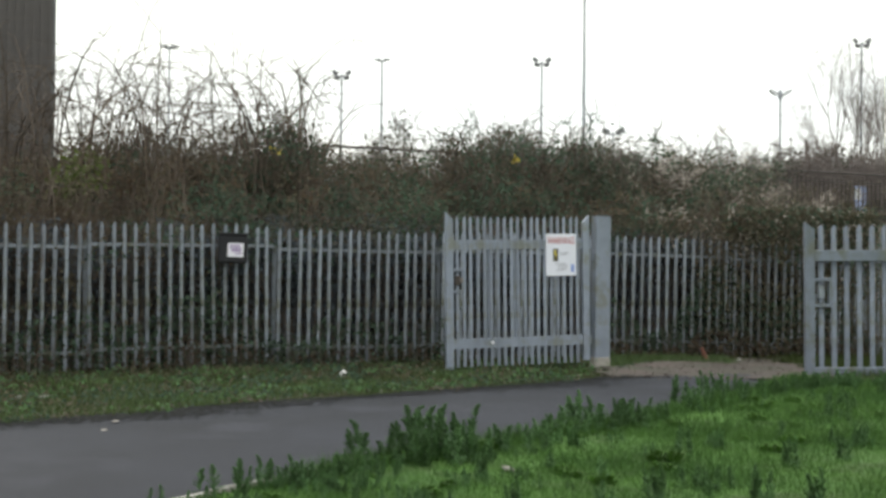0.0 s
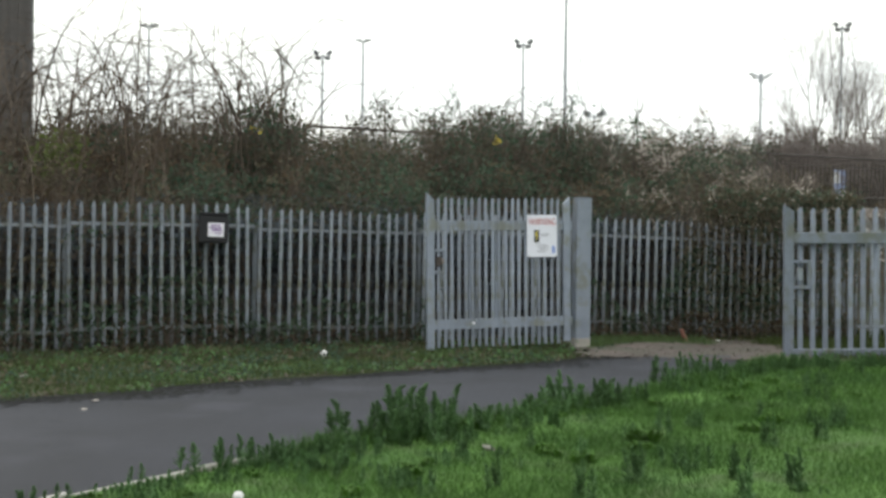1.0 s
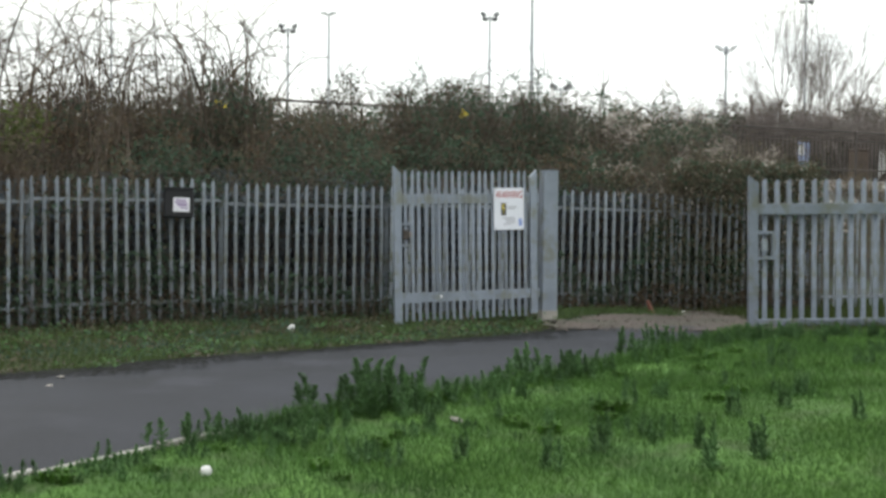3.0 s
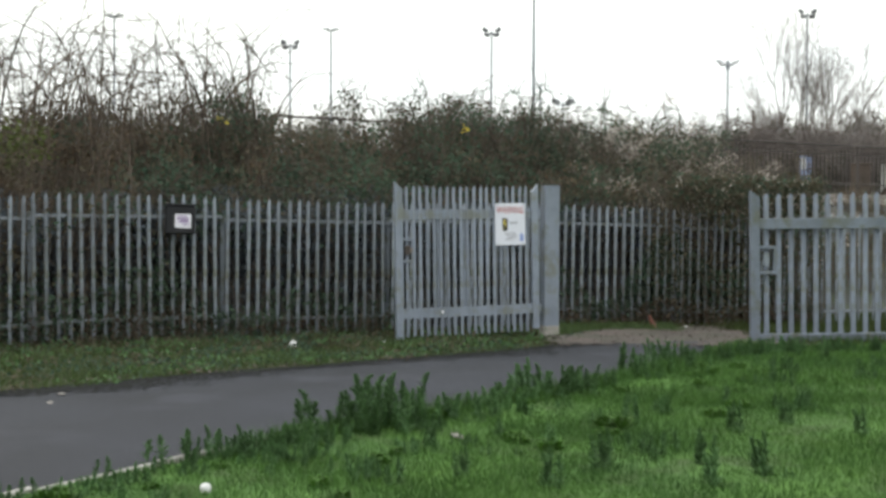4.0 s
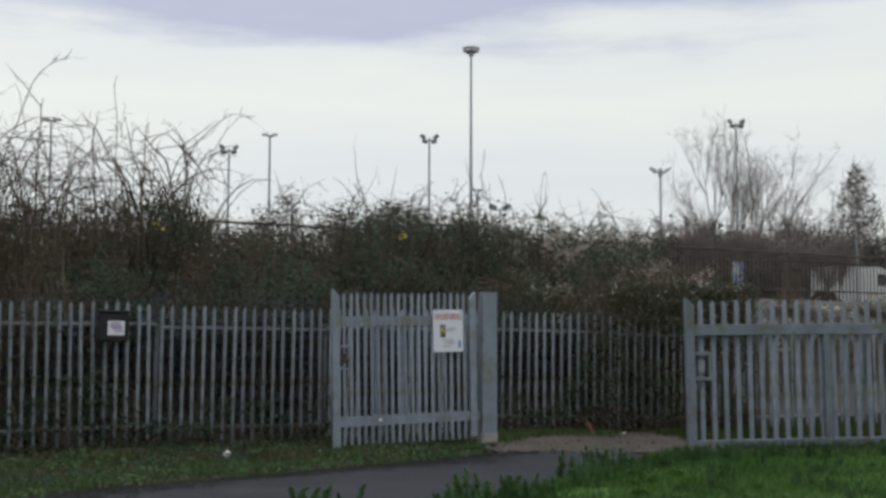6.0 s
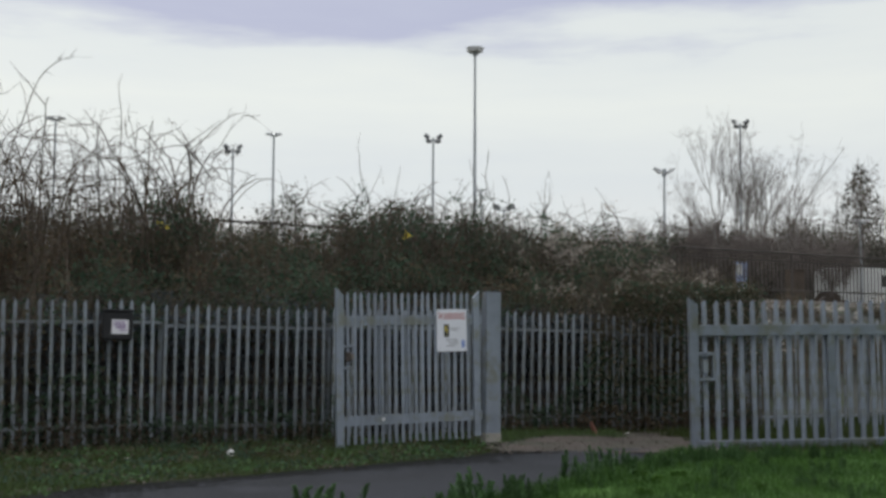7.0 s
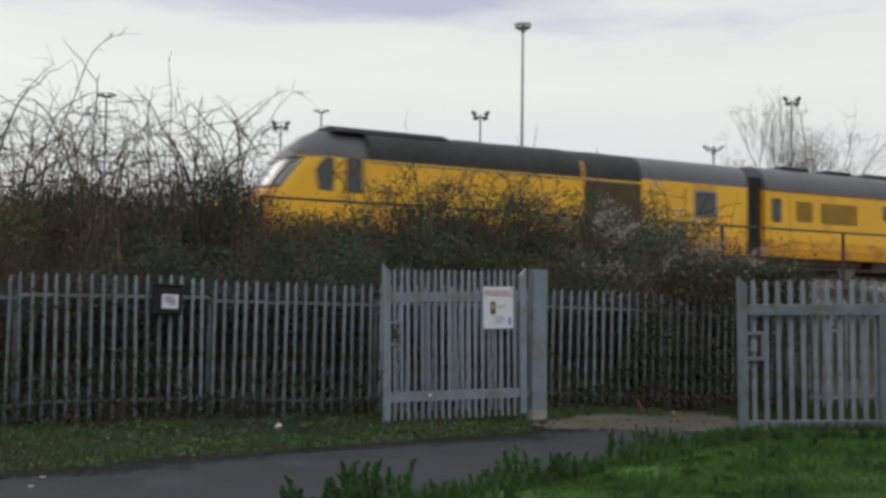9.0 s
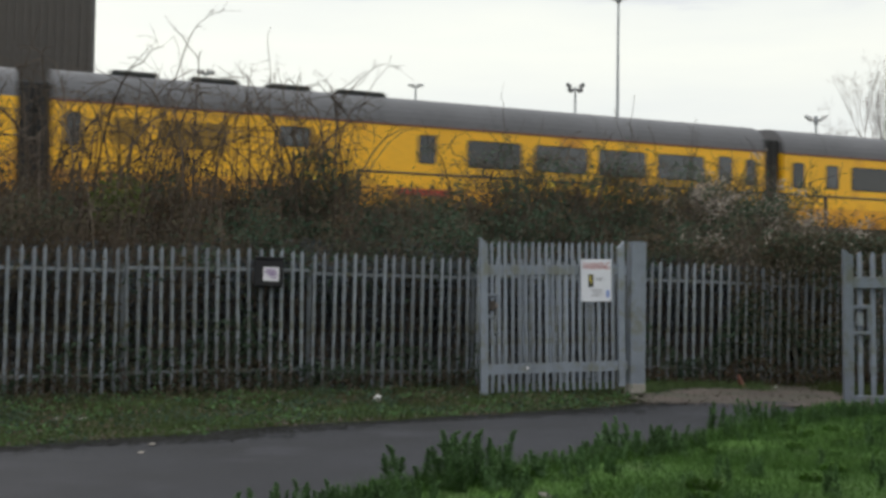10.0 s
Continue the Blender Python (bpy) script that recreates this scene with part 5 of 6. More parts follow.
# tall dead stems that stand clear of the thicket
def wand(pts, r, label, a=3.6, mat="cane"):
    """A long bare stem through (x, height) points over the bank."""
    cx, cy = bank_point(pts[0][0], a)
    th = thing("bramble_wand", pose(cx, cy, float(ground_z(cx, cy)), 0, 0, 0), label, "stem", "tall stems")
    z0 = float(ground_z(cx, cy))
    knots = np.array([(x - cx, z - z0) for x, z in pts], float)
    knots = np.concatenate([2 * knots[:1] - knots[1:2], knots, 2 * knots[-1:] - knots[-2:-1]])
    line = []
    for i in range(1, len(knots) - 2):
        p0, p1, p2, p3 = knots[i - 1:i + 3]
        for u in np.linspace(0, 1, 6)[:5 if i < len(knots) - 3 else 6]:
            line.append(0.5 * (2 * p1 + (p2 - p0) * u + (2 * p0 - 5 * p1 + 4 * p2 - p3) * u ** 2 + (3 * p1 - p0 - 3 * p2 + p3) * u ** 3))
    arr = np.array([[(x, SLOPE * x, z) for x, z in line]])
    k = arr.shape[1]
    v, f = tube_arrays(arr, np.linspace(r, r * 0.35, k)[None], 5)
    part("stem", np_mesh("stem", v, f, M[mat], True), M[mat], th)
    if mat == "cane":
        r = np.random.default_rng(int(abs(pts[-1][0] * 900)))
        at = arr[0][r.integers(k // 4, int(k * 0.85), k // 2)]
        go = unit(r.normal(size=at.shape) * (1, 0.6, 0.8) + (0, 0, 0.5)) * r.uniform(0.05, 0.24, (len(at), 1))
        v, f = tube_arrays(np.stack([at, at + go * 0.55 + r.normal(size=at.shape) * 0.02, at + go], 1), np.array([[0.005, 0.004, 0.002]]) * np.ones((len(at), 1)))
        tagged(part("side_growth", np_mesh("side_growth", v, f, M[mat]), M[mat], th), kind="stuff")
    return th


wand([(-5.6, 1.5), (-5.35, 4.2), (-5.13, 5.08), (-4.9, 5.83), (-4.55, 6.2), (-4.15, 6.28)], 0.013, "tall bare arching bramble stem")
wand([(-3.6, 1.6), (-3.67, 4.4), (-3.66, 5.2), (-3.72, 5.8), (-3.68, 6.05)], 0.010, "tall upright bare stem")
wand([(-2.9, 1.7), (-2.8, 4.3), (-2.3, 5.1), (-1.85, 5.55), (-1.55, 5.55), (-1.15, 5.3)], 0.012, "long arching bare stem")
wand([(-3.2, 1.6), (-3.5, 4.1), (-3.8, 4.7), (-4.05, 5.17), (-4.35, 5.2)], 0.020, "thick arching bare stem")
wand([(-5.1, 1.6), (-4.9, 3.4), (-4.5, 3.9), (-4.0, 4.1), (-3.5, 4.05)], 0.018, "thick arching bare stem")
wand([(-2.7, 1.6), (-2.8, 4.3), (-3.1, 4.85), (-3.37, 5.16), (-3.45, 4.8)], 0.018, "thick arching bare stem")
wand([(-2.6, 1.7), (-2.55, 4.5), (-2.3, 4.82), (-2.0, 4.65), (-1.9, 4.2), (-1.95, 3.6)], 0.010, "thin drooping bare stem")
wand([(-5.9, 1.6), (-5.5, 4.4), (-5.05, 5.07), (-4.7, 5.2), (-4.2, 5.1)], 0.013, "arching bare brown bramble stem")
wand([(-5.5, 1.6), (-5.24, 3.8), (-5.0, 4.4), (-4.73, 5.05)], 0.014, "leaning bare brown bramble stem")
wand([(-3.3, 1.6), (-3.58, 4.24), (-3.95, 4.6), (-4.3, 4.66), (-4.55, 4.4)], 0.016, "thick arching bare stem")
wand([(-2.9, 1.6), (-3.08, 4.1), (-3.36, 4.66), (-3.75, 4.9)], 0.015, "leaning bare brown bramble stem")
wand([(-7.2, 1.6), (-7.0, 3.6), (-6.5, 4.6), (-5.9, 4.95), (-5.3, 4.8)], 0.016, "thick arching bare stem")


def spray(x, a, z, n, wide, mat, name, label, leaf=0.05):
    """A patch of leaves of one colour on a short stem."""
    r = np.random.default_rng(int(abs(x * 100)) + n)
    cx, cy = bank_point(x, a)
    z0 = float(ground_z(cx, cy))
    th = thing(name, pose(cx, cy, z0), label, "shrub")
    v, f = tube_arrays(np.array([[(0, 0, 0), (0.05, 0, (z - z0) * 0.6), (0, 0.02, z - z0)]]), np.array([[0.012, 0.009, 0.004]]), 5)
    part("stem", np_mesh("stem", v, f, M["cane"]), M["cane"], th)
    pos = r.normal(size=(n, 3)) * (wide, wide * 0.6, wide * 0.8) + (0, 0, z - z0)
    v, f = leaf_arrays(pos, r.uniform(0.6, 1.3, n) * leaf, r)
    tagged(part("foliage", np_mesh("foliage", v, f, M[mat]), M[mat], th), kind="stuff")


rw = np.random.default_rng(77)
for i in range(9):
    bx, bz, w = rw.uniform(-8, 7), rw.uniform(2.0, 2.9), rw.choice([-1, 1]) * rw.uniform(0.15, 0.8)
    wand([(bx, 1.2), (bx + w * 0.2, bz - 0.3), (bx + w * rw.uniform(0.4, 0.7), bz + rw.uniform(0.1, 0.4)), (bx + w, bz + rw.uniform(0.1, 0.5))], rw.uniform(0.007, 0.011),
         "pale dead stem rising out of the thicket", rw.uniform(0.9, 1.7), "dry_stem")


spray(-5.35, 1.6, 2.75, 360, 0.20, "yellow_green", "privet_shrub", "yellow-green leafy shrub among the brambles")
spray(-2.85, 2.9, 3.45, 14, 0.06, "yellow_leaf", "yellow_leaf_spray", "few bright yellow leaves in the thicket")
spray(1.35, 3.0, 3.5, 9, 0.06, "yellow_leaf", "yellow_leaf_spray", "few bright yellow leaves in the thicket")

# ivy and dead growth through the fence
rng = np.random.default_rng(5)


def fence_growth(name, xs, n, zmax, mat, label, front=0.25, power=1.6, size=0.045):
    x = rng.uniform(xs[0], xs[1], n)
    centre = rng.uniform(xs[0], xs[1], max(3, n // 90))
    x = np.where(rng.random(n) < 0.75, centre[rng.integers(0, len(centre), n)] + rng.normal(size=n) * 0.16, x)
    lump = 0.6 + 0.4 * np.sin(x * 2.3) * np.sin(x * 0.9 + 1)
    z = zmax * lump * rng.random(n) ** power
    y = fence_y(x) + rng.uniform(-front, 0.35, n) * np.clip(1.3 - z / zmax, 0.25, 1)
    pos = np.stack([x, y, ground_z(x, y) + z], -1)
    v, f = leaf_arrays(pos, rng.uniform(0.5, 1.3, n) * size, rng)
    tagged(part(name, np_mesh(name, v, f, M[mat]), M[mat]), label, "climber", kind="stuff")


fence_growth("ivy_growth", (-9.5, 0.1), 10500, 1.15, "ivy", "dark ivy and bramble leaves creeping through the fence foot", 0.12)
fence_growth("ivy_growth", (-9.5, -4.0), 2200, 1.9, "bramble", "brown-green strands climbing the fence pales", 0.1, 0.9)
fence_growth("ivy_growth", (-9.5, 0.1), 2400, 1.6, "ivy", "dark ivy strands climbing the fence pales", 0.08, 1.2)
fence_growth("dead_growth", (-9.5, 0.1), 8000, 0.55, "dead_leaf", "brown dead leaves along the fence foot", 0.18, 1.6, 0.034)
fence_growth("ivy_growth", (2.7, 7.5), 9500, 1.75, "ivy", "dense dark ivy over the fence beyond the gateway", 0.1, 0.9)
fence_growth("ivy_growth", (4.4, 7.5), 5500, 2.35, "bramble", "brown-green bramble leaves hanging over the fence", 0.25, 0.8, 0.036)
fence_growth("dead_growth", (2.7, 7.5), 4500, 0.6, "dead_leaf", "brown dead leaves behind the gateway", 0.4)
# thicket that leans over the fence beyond the gateway
for mat, n in (("bramble", 5200), ("ivy", 2600), ("fluff", 420)):
    x = 4.6 + 3.0 * rng.random(n) ** 0.6
    z = 2.5 - rng.random(n) ** 1.3 * (0.35 + 1.1 * np.clip((x - 4.8) / 1.8, 0, 1)) + rng.normal(size=n) * 0.06
    y = fence_y(x) + rng.uniform(-0.3, 0.5, n)
    v, f = leaf_arrays(np.stack([x, y, z], -1), rng.uniform(0.025, 0.06, n), rng)
    tagged(part("overhang_leaves", np_mesh("overhang_leaves", v, f, M[mat]), M[mat]), "leafy bramble thicket leaning over the fence", "climber", kind="stuff")
# canes that hang over the fence
n = 380
x = np.concatenate([rng.uniform(-9.5, -3.6, 190), rng.uniform(4.2, 7.4, 190)])
line = fence_y(x)
z0, z1 = rng.uniform(2.2, 2.9, n), rng.uniform(1.0, 2.0, n)
dx = rng.normal(size=n) * 0.35
hang = np.stack([np.stack([x + dx * u, line + 0.9 * (1 - u) - 0.22 * u + 0.1 * np.sin(u * 9 + x), z0 + (z1 - z0) * u ** 2.2 + 0.18 * np.sin(u * math.pi)], -1) for u in np.linspace(0, 1, 8)], 1)
v, f = tube_arrays(hang, np.linspace(1, 0.4, 8)[None] * rng.uniform(0.004, 0.008, (n, 1)))
tagged(part("hanging_canes", np_mesh("hanging_canes", v, f, M["cane"]), M["cane"]), "brown bramble canes hanging over the fence", "canes", kind="stuff")
hp = hang[rng.integers(0, n, 3000), rng.integers(2, 8, 3000)] + rng.normal(size=(3000, 3)) * (0.10, 0.05, 0.10)
v, f = leaf_arrays(hp, rng.uniform(0.02, 0.05, len(hp)), rng)
tagged(part("hanging_leaves", np_mesh("hanging_leaves", v, f, M["bramble"]), M["bramble"]), "sparse bramble leaves hanging over the fence", "leaves", kind="stuff")
# fine stems through the fence foot
n = 1000
x = rng.uniform(-9.5, 7.5, n)
y = fence_y(x) + rng.uniform(-0.35, 0.2, n)
base = np.stack([x, y, ground_z(x, y)], -1)
ok = (x < 0.1) | (x > 2.7)
base = base[ok]
pts = canes(rng, base, rng.uniform(0.1, 0.6, len(base)), rng.uniform(0.15, 1.0, len(base)), 6, wobble=0.03)
v, f = tube_arrays(pts, np.linspace(1, 0.4, 6)[None] * rng.uniform(0.002, 0.005, (len(base), 1)))
tagged(part("dead_stems", np_mesh("dead_stems", v, f, M["cane"]), M["cane"]), "thin dead bramble stems at the fence foot", "stems", kind="stuff")


# ================= grass =================
def blades(name, pts, height, width, mat, label, seed, lean=0.5):
    r = np.random.default_rng(seed)
    n = len(pts)
    az, tip = r.uniform(0, 2 * np.pi, n), r.uniform(0, 2 * np.pi, n)
    h = height * r.uniform(0.45, 1.3, n)
    w = width * r.uniform(0.6, 1.3, n)
    side = np.stack([np.cos(az), np.sin(az), 0 * az], -1) * w[:, None] / 2
    top = np.stack([np.cos(tip), np.sin(tip), 0 * tip], -1) * (h * lean * r.random(n))[:, None] + np.array([0, 0, 1.0]) * h[:, None]
    v = np.stack([pts - side, pts + side, pts + top], 1).reshape(-1, 3)
    tagged(part(name, np_mesh(name, v, np.arange(3 * n).reshape(-1, 3), mat), mat), label, "grass", kind="stuff")


def scatter(n, x0, x1, y0, y1, keep, r):
    x, y = r.uniform(x0, x1, n), r.uniform(y0, y1, n)
    k = keep(x, y)
    x, y = x[k], y[k]
    return np.stack([x, y, ground_z(x, y) + 0.01], -1)


rg = np.random.default_rng(11)
in_lawn = lambda x, y: (x > near_edge(y) + 0.06) & (np.abs(x) < 0.48 * y + 1.5)
blades("lawn_grass", scatter(330000, -4, 9.5, 4.6, 10.5, in_lawn, rg), 0.055, 0.007, M["blade"], "short bright green lawn grass", 1, 0.9)
blades("lawn_grass", scatter(120000, -1, 9.5, 10.0, 15.6, in_lawn, rg), 0.075, 0.010, M["blade"], "short bright green lawn grass", 2, 0.9)
edge_y = rg.uniform(8.0, 15.2, 7000)
edge_x = near_edge(edge_y) + np.abs(rg.normal(size=7000)) * 0.16 + 0.05
blades("edge_grass", np.stack([edge_x, edge_y, 0 * edge_x + 0.02], -1), 0.13, 0.011, M["blade"], "longer grass along the concrete edging", 3, 0.8)
in_verge = lambda x, y: (x < far_edge(y) + 0.08 + 0.10 * np.sin(y * 2.3 + 1) + 0.08 * np.sin(y * 7.9)) & (behind(x, y) < 0.3) & (np.abs(x) < 0.5 * y + 2)
vp = scatter(150000, -9.5, 3.2, 7, 19.5, in_verge, rg)
blades("verge_grass", vp[:60000], 0.055, 0.010, M["blade_dry"], "rough olive verge grass between path and fence", 4, 1.1)
patch = np.sin(vp[:, 0] * 2.1 + 1) * np.sin(vp[:, 1] * 1.7) + rg.normal(size=len(vp)) * 0.4
blades("verge_tufts", vp[patch > 0.45][:26000], 0.085, 0.011, M["blade_verge"], "fresh green tufts on the verge", 5, 0.9)
gl = scatter(26000, 2.5, 7.5, 15.5, 20.5, lambda x, y: (behind(x, y) > -1.1) & (behind(x, y) < 0.3), rg)
blades("verge_grass", gl, 0.11, 0.012, M["blade_dry"], "rough grass at the fence behind the gateway", 6, 1.0)
near = vp[behind(vp[:, 0], vp[:, 1]) > -1.5 + 0.5 * np.sin(vp[:, 0] * 1.7)]
lp = near[rg.integers(0, len(near), 5500)] + rg.normal(size=(5500, 3)) * (0.1, 0.1, 0.0) + (0, 0, 0.02)
v, f = leaf_arrays(lp, rg.uniform(0.02, 0.05, len(lp)), rg)
tagged(part("leaf_litter", np_mesh("leaf_litter", v, f, M["dead_leaf"]), M["dead_leaf"]), "brown fallen leaves on the verge", "leaves", kind="stuff")
gw = scatter(60000, 5.3, 12.5, 15.2, 24, lambda x, y: (behind(x, y) < 0.4) & (x > 5.5 + 0.25 * np.sin(y * 5)) & (y > 15.5), rg)
blades("verge_grass", gw, 0.16, 0.013, M["blade_dry"], "rough olive grass behind the closed gate", 9, 1.0)
gs = scatter(30000, 2.4, 5.2, 15.5, 20.5, lambda x, y: (behind(x, y) > -1.75 + 0.4 * np.sin(x * 2.4) + 0.25 * (x - 3)) & (behind(x, y) < 0.1) & (x < 4.6), rg)
blades("verge_tufts", gs, 0.13, 0.012, M["blade_verge"], "green grass strip behind the gate post", 8, 0.9)
# low broad-leaved plants on the verge
for wm, wn_, clumps, rise, label in (("ivy", 7000, 150, 0.06, "low dark broad-leaved weeds on the verge"), ("weed", 6500, 110, 0.04, "low fresh green weeds on the verge"), ("bramble", 2600, 70, 0.08, "low brownish bramble shoots on the verge")):
    vb = vp[rg.integers(0, len(vp), clumps)]
    lp = vb[rg.integers(0, len(vb), wn_)] + rg.normal(size=(wn_, 3)) * (0.16, 0.13, 0.0) + np.abs(rg.normal(size=(wn_, 3))) * (0, 0, rise)
    v, f = leaf_arrays(lp, rg.uniform(0.016, 0.040, len(lp)), rg)
    tagged(part("verge_weeds", np_mesh("verge_weeds", v, f, M[wm]), M[wm]), label, "weeds", kind="stuff")


# ================= weeds on the lawn =================
def weed_kind(seed, stems, height, spread, label, leaf=0.05, mat="weed"):
    """Upright weeds: leafy stems from one root."""
    r = np.random.default_rng(seed)
    th = thing("weed_plant", pose(0, 0, -50), label, "weed", "weeds on the lawn")
    base = np.stack([r.normal(size=stems) * spread * 0.5, r.normal(size=stems) * spread * 0.5, np.zeros(stems)], -1)
    hh = height * r.uniform(0.5, 1.1, stems)
    pts = canes(r, base, hh * r.uniform(0.02, 0.38, stems), hh, 6, wobble=0.006, droop=1.0)
    v, f = tube_arrays(pts, np.linspace(1, 0.4, 6)[None] * r.uniform(0.003, 0.006, (stems, 1)))
    tagged(part("stalk", np_mesh("stalk", v, f, M[mat]), M[mat], th), kind="stuff")
    lp = []
    for i in range(stems):
        m = int(34 + hh[i] * 300)
        u = r.random(m) ** 0.85
        seg = np.clip((u * 5).astype(int), 0, 4)
        fr = (u * 5 - seg)[:, None]
        p = pts[i, seg] * (1 - fr) + pts[i, seg + 1] * fr
        az = r.uniform(0, 2 * np.pi, m)
        way = unit(np.stack([np.cos(az), np.sin(az), r.uniform(0.25, 1.2, m) + 1.3 * u], -1))
        size = leaf * (1.75 - 1.4 * u) * r.uniform(0.7, 1.3, m)
        lp.append(np.concatenate([p, way, size[:, None]], -1))
    q = np.concatenate(lp)
    p, way, size = q[:, :3], q[:, 3:6], q[:, 6:]
    side = unit(np.cross(way, np.array([[0, 0, 1.0]]))) * size * 0.125
    mid = p + way * size * 0.5 + (0, 0, 0.004)
    v = np.stack([p, mid + side, p + way * size - np.array([0, 0, 1.0]) * size * 0.12, mid - side], 1).reshape(-1, 3)
    f = np.arange(len(v)).reshape(-1, 4)
    tagged(part("foliage", np_mesh("foliage", v, f, M[mat]), M[mat], th), kind="stuff")
    return th


W1, W2, W3 = "tall dark green leafy weed on the lawn", "bushy clump of dark green weeds by the path edge", "low single-stemmed green weed in the grass"
kinds = [weed_kind(1, 4, 0.36, 0.13, W1, 0.055), weed_kind(2, 18, 0.39, 0.40, W2, 0.06), weed_kind(3, 2, 0.26, 0.05, W3, 0.045), weed_kind(4, 9, 0.27, 0.32, W2, 0.055), weed_kind(5, 7, 0.09, 0.12, "low pale green broad-leaved weed in the lawn", 0.06, "rosette")]
spots = [(1, -0.12, 8.75, 1.0), (1, 0.10, 8.9, 0.85), (3, -0.34, 8.6, 0.9), (3, 0.45, 9.15, 0.9), (3, 1.45, 10.55, 1.0), (1, 1.7, 10.7, 0.75), (3, 1.15, 10.2, 0.8), (0, 1.25, 10.5, 1.1),
         (3, -1.15, 7.75, 0.75), (3, -0.95, 7.9, 0.7), (0, -1.3, 7.6, 0.6), (2, -1.5, 7.4, 0.8), (2, -1.75, 7.1, 0.7), (2, -0.75, 8.2, 0.9),
         (1, 3.15, 13.0, 0.85), (3, 3.5, 13.5, 1.0), (1, 3.9, 13.6, 0.9), (1, 4.4, 14.0, 1.0), (1, 4.9, 14.3, 1.0), (3, 2.75, 12.4, 0.9), (0, 2.5, 12.2, 1.0), (3, 5.3, 14.6, 1.1), (1, 5.7, 14.5, 0.9),
         (1, 6.2, 14.4, 0.9), (3, 6.8, 14.8, 1.0), (1, 7.3, 14.6, 1.0), (3, 4.6, 13.3, 0.7), (0, 5.2, 13.6, 0.9), (0, 6.0, 13.3, 0.9), (1, 8.0, 14.5, 1.0),
         (0, 1.35, 7.2, 0.85), (3, 1.75, 7.6, 0.7), (0, 2.0, 7.3, 0.8), (2, 1.1, 7.9, 1.0), (0, 2.6, 8.6, 0.75), (0, 3.1, 8.9, 0.7), (2, 2.2, 9.4, 0.9), (2, 3.0, 10.2, 0.9), (0, 3.6, 9.8, 0.6),
         (0, 0.45, 7.0, 0.6), (3, -0.2, 7.1, 0.55), (3, 0.15, 7.8, 0.5), (2, 0.8, 8.4, 0.8), (2, 1.6, 8.9, 0.8), (2, 3.9, 11.2, 0.9), (2, 4.8, 11.6, 0.9), (0, 2.3, 7.0, 0.9), (0, 0.95, 6.7, 0.8)]
for i in range(64):
    y = rg.uniform(6, 14.6)
    x = rg.uniform(max(-1.5, float(near_edge(y)) + 0.1), min(8.0, 0.45 * y + 0.5))
    spots.append((int(rg.choice([0, 2, 2, 3])), x, y, rg.uniform(0.35, 0.75)))
for i in range(26):
    y = rg.uniform(6.5, 14.0)
    spots.append((int(rg.choice([0, 2, 3])), float(near_edge(y)) + rg.uniform(0.18, 0.45), y, rg.uniform(0.4, 0.85)))
for i in range(46):
    y = rg.uniform(6.2, 9.6)
    spots.append((int(rg.choice([0, 2, 3])), float(near_edge(y)) + rg.uniform(0.15, 1.0), y, rg.uniform(0.3, 0.6)))
for i in range(34):
    y = rg.uniform(6.2, 13.0)
    spots.append((4, float(near_edge(y)) + rg.uniform(0.2, 2.6), y, rg.uniform(0.45, 0.9)))
used = set()
for k, x, y, s in spots:
    s *= 0.58 if y > 13.2 else (0.98 if s > 0.95 else 0.86)
    m = pose(x, y, 0.015, 0, 0, rg.uniform(0, 360)) @ Matrix.Diagonal((s, s, s, 1))
    if k not in used:
        used.add(k)
        kinds[k].matrix_basis = m
        for ch in kinds[k].children:
            ch.matrix_basis = Matrix.Identity(4)
        kinds[k].scale = (1, 1, 1)
    else:
        c = copy_thing(kinds[k], pose(x, y, 0.015, 0, 0, rg.uniform(0, 360)))
        c.scale = (s, s, s)


# ================= trees beyond the railway =================
def bare_tree(x, y, height, seed, label, spread=0.55, stems=1, r0=0.16, depth=3):
    r = np.random.default_rng(seed)
    z = float(ground_z(x, y))
    th = thing("bare_tree", pose(x, y, z), label, "tree", "trees beyond the railway")
    trunk, limbs, ends = [], [], []
    for i in range(stems):
        o = (r.normal() * 0.3 * (stems > 1), r.normal() * 0.3, -0.2)
        lean = unit(np.array([r.normal() * 0.18, r.normal() * 0.18, 1.0]))
        out = []
        grow(r, o, lean, height * 0.42, r0, depth, spread, out, ends, 0.3)
        trunk += out[:1]
        limbs += out[1:]
    for nm, part_list, mat in (("trunk", trunk, M["bark"]), ("branchwork", limbs, M["bark"])):
        v, f = tube_arrays(np.array([p for p, _ in part_list]), np.array([q for _, q in part_list]), 5)
        tagged(part(nm, np_mesh(nm, v, f, mat, True), mat, th), kind="" if nm == "trunk" else "stuff")
    e = np.array(ends)
    n = len(e) * 4
    st = e[r.integers(0, len(e), n)] + r.normal(size=(n, 3)) * 0.12
    off = unit(r.normal(size=(n, 3)) + (0, 0, 0.7)) * r.uniform(0.25, 0.8, (n, 1))
    v, f = tube_arrays(np.stack([st, st + off * 0.5 + r.normal(size=off.shape) * 0.04, st + off], 1), np.array([[0.0075, 0.006, 0.003]]) * np.ones((n, 1)))
    tagged(part("crown", np_mesh("crown", v, f, M["twig"]), M["twig"], th, "haze of fine bare twigs"), kind="stuff")
    return th


TB = "leafless winter tree with fine grey-brown twigs"
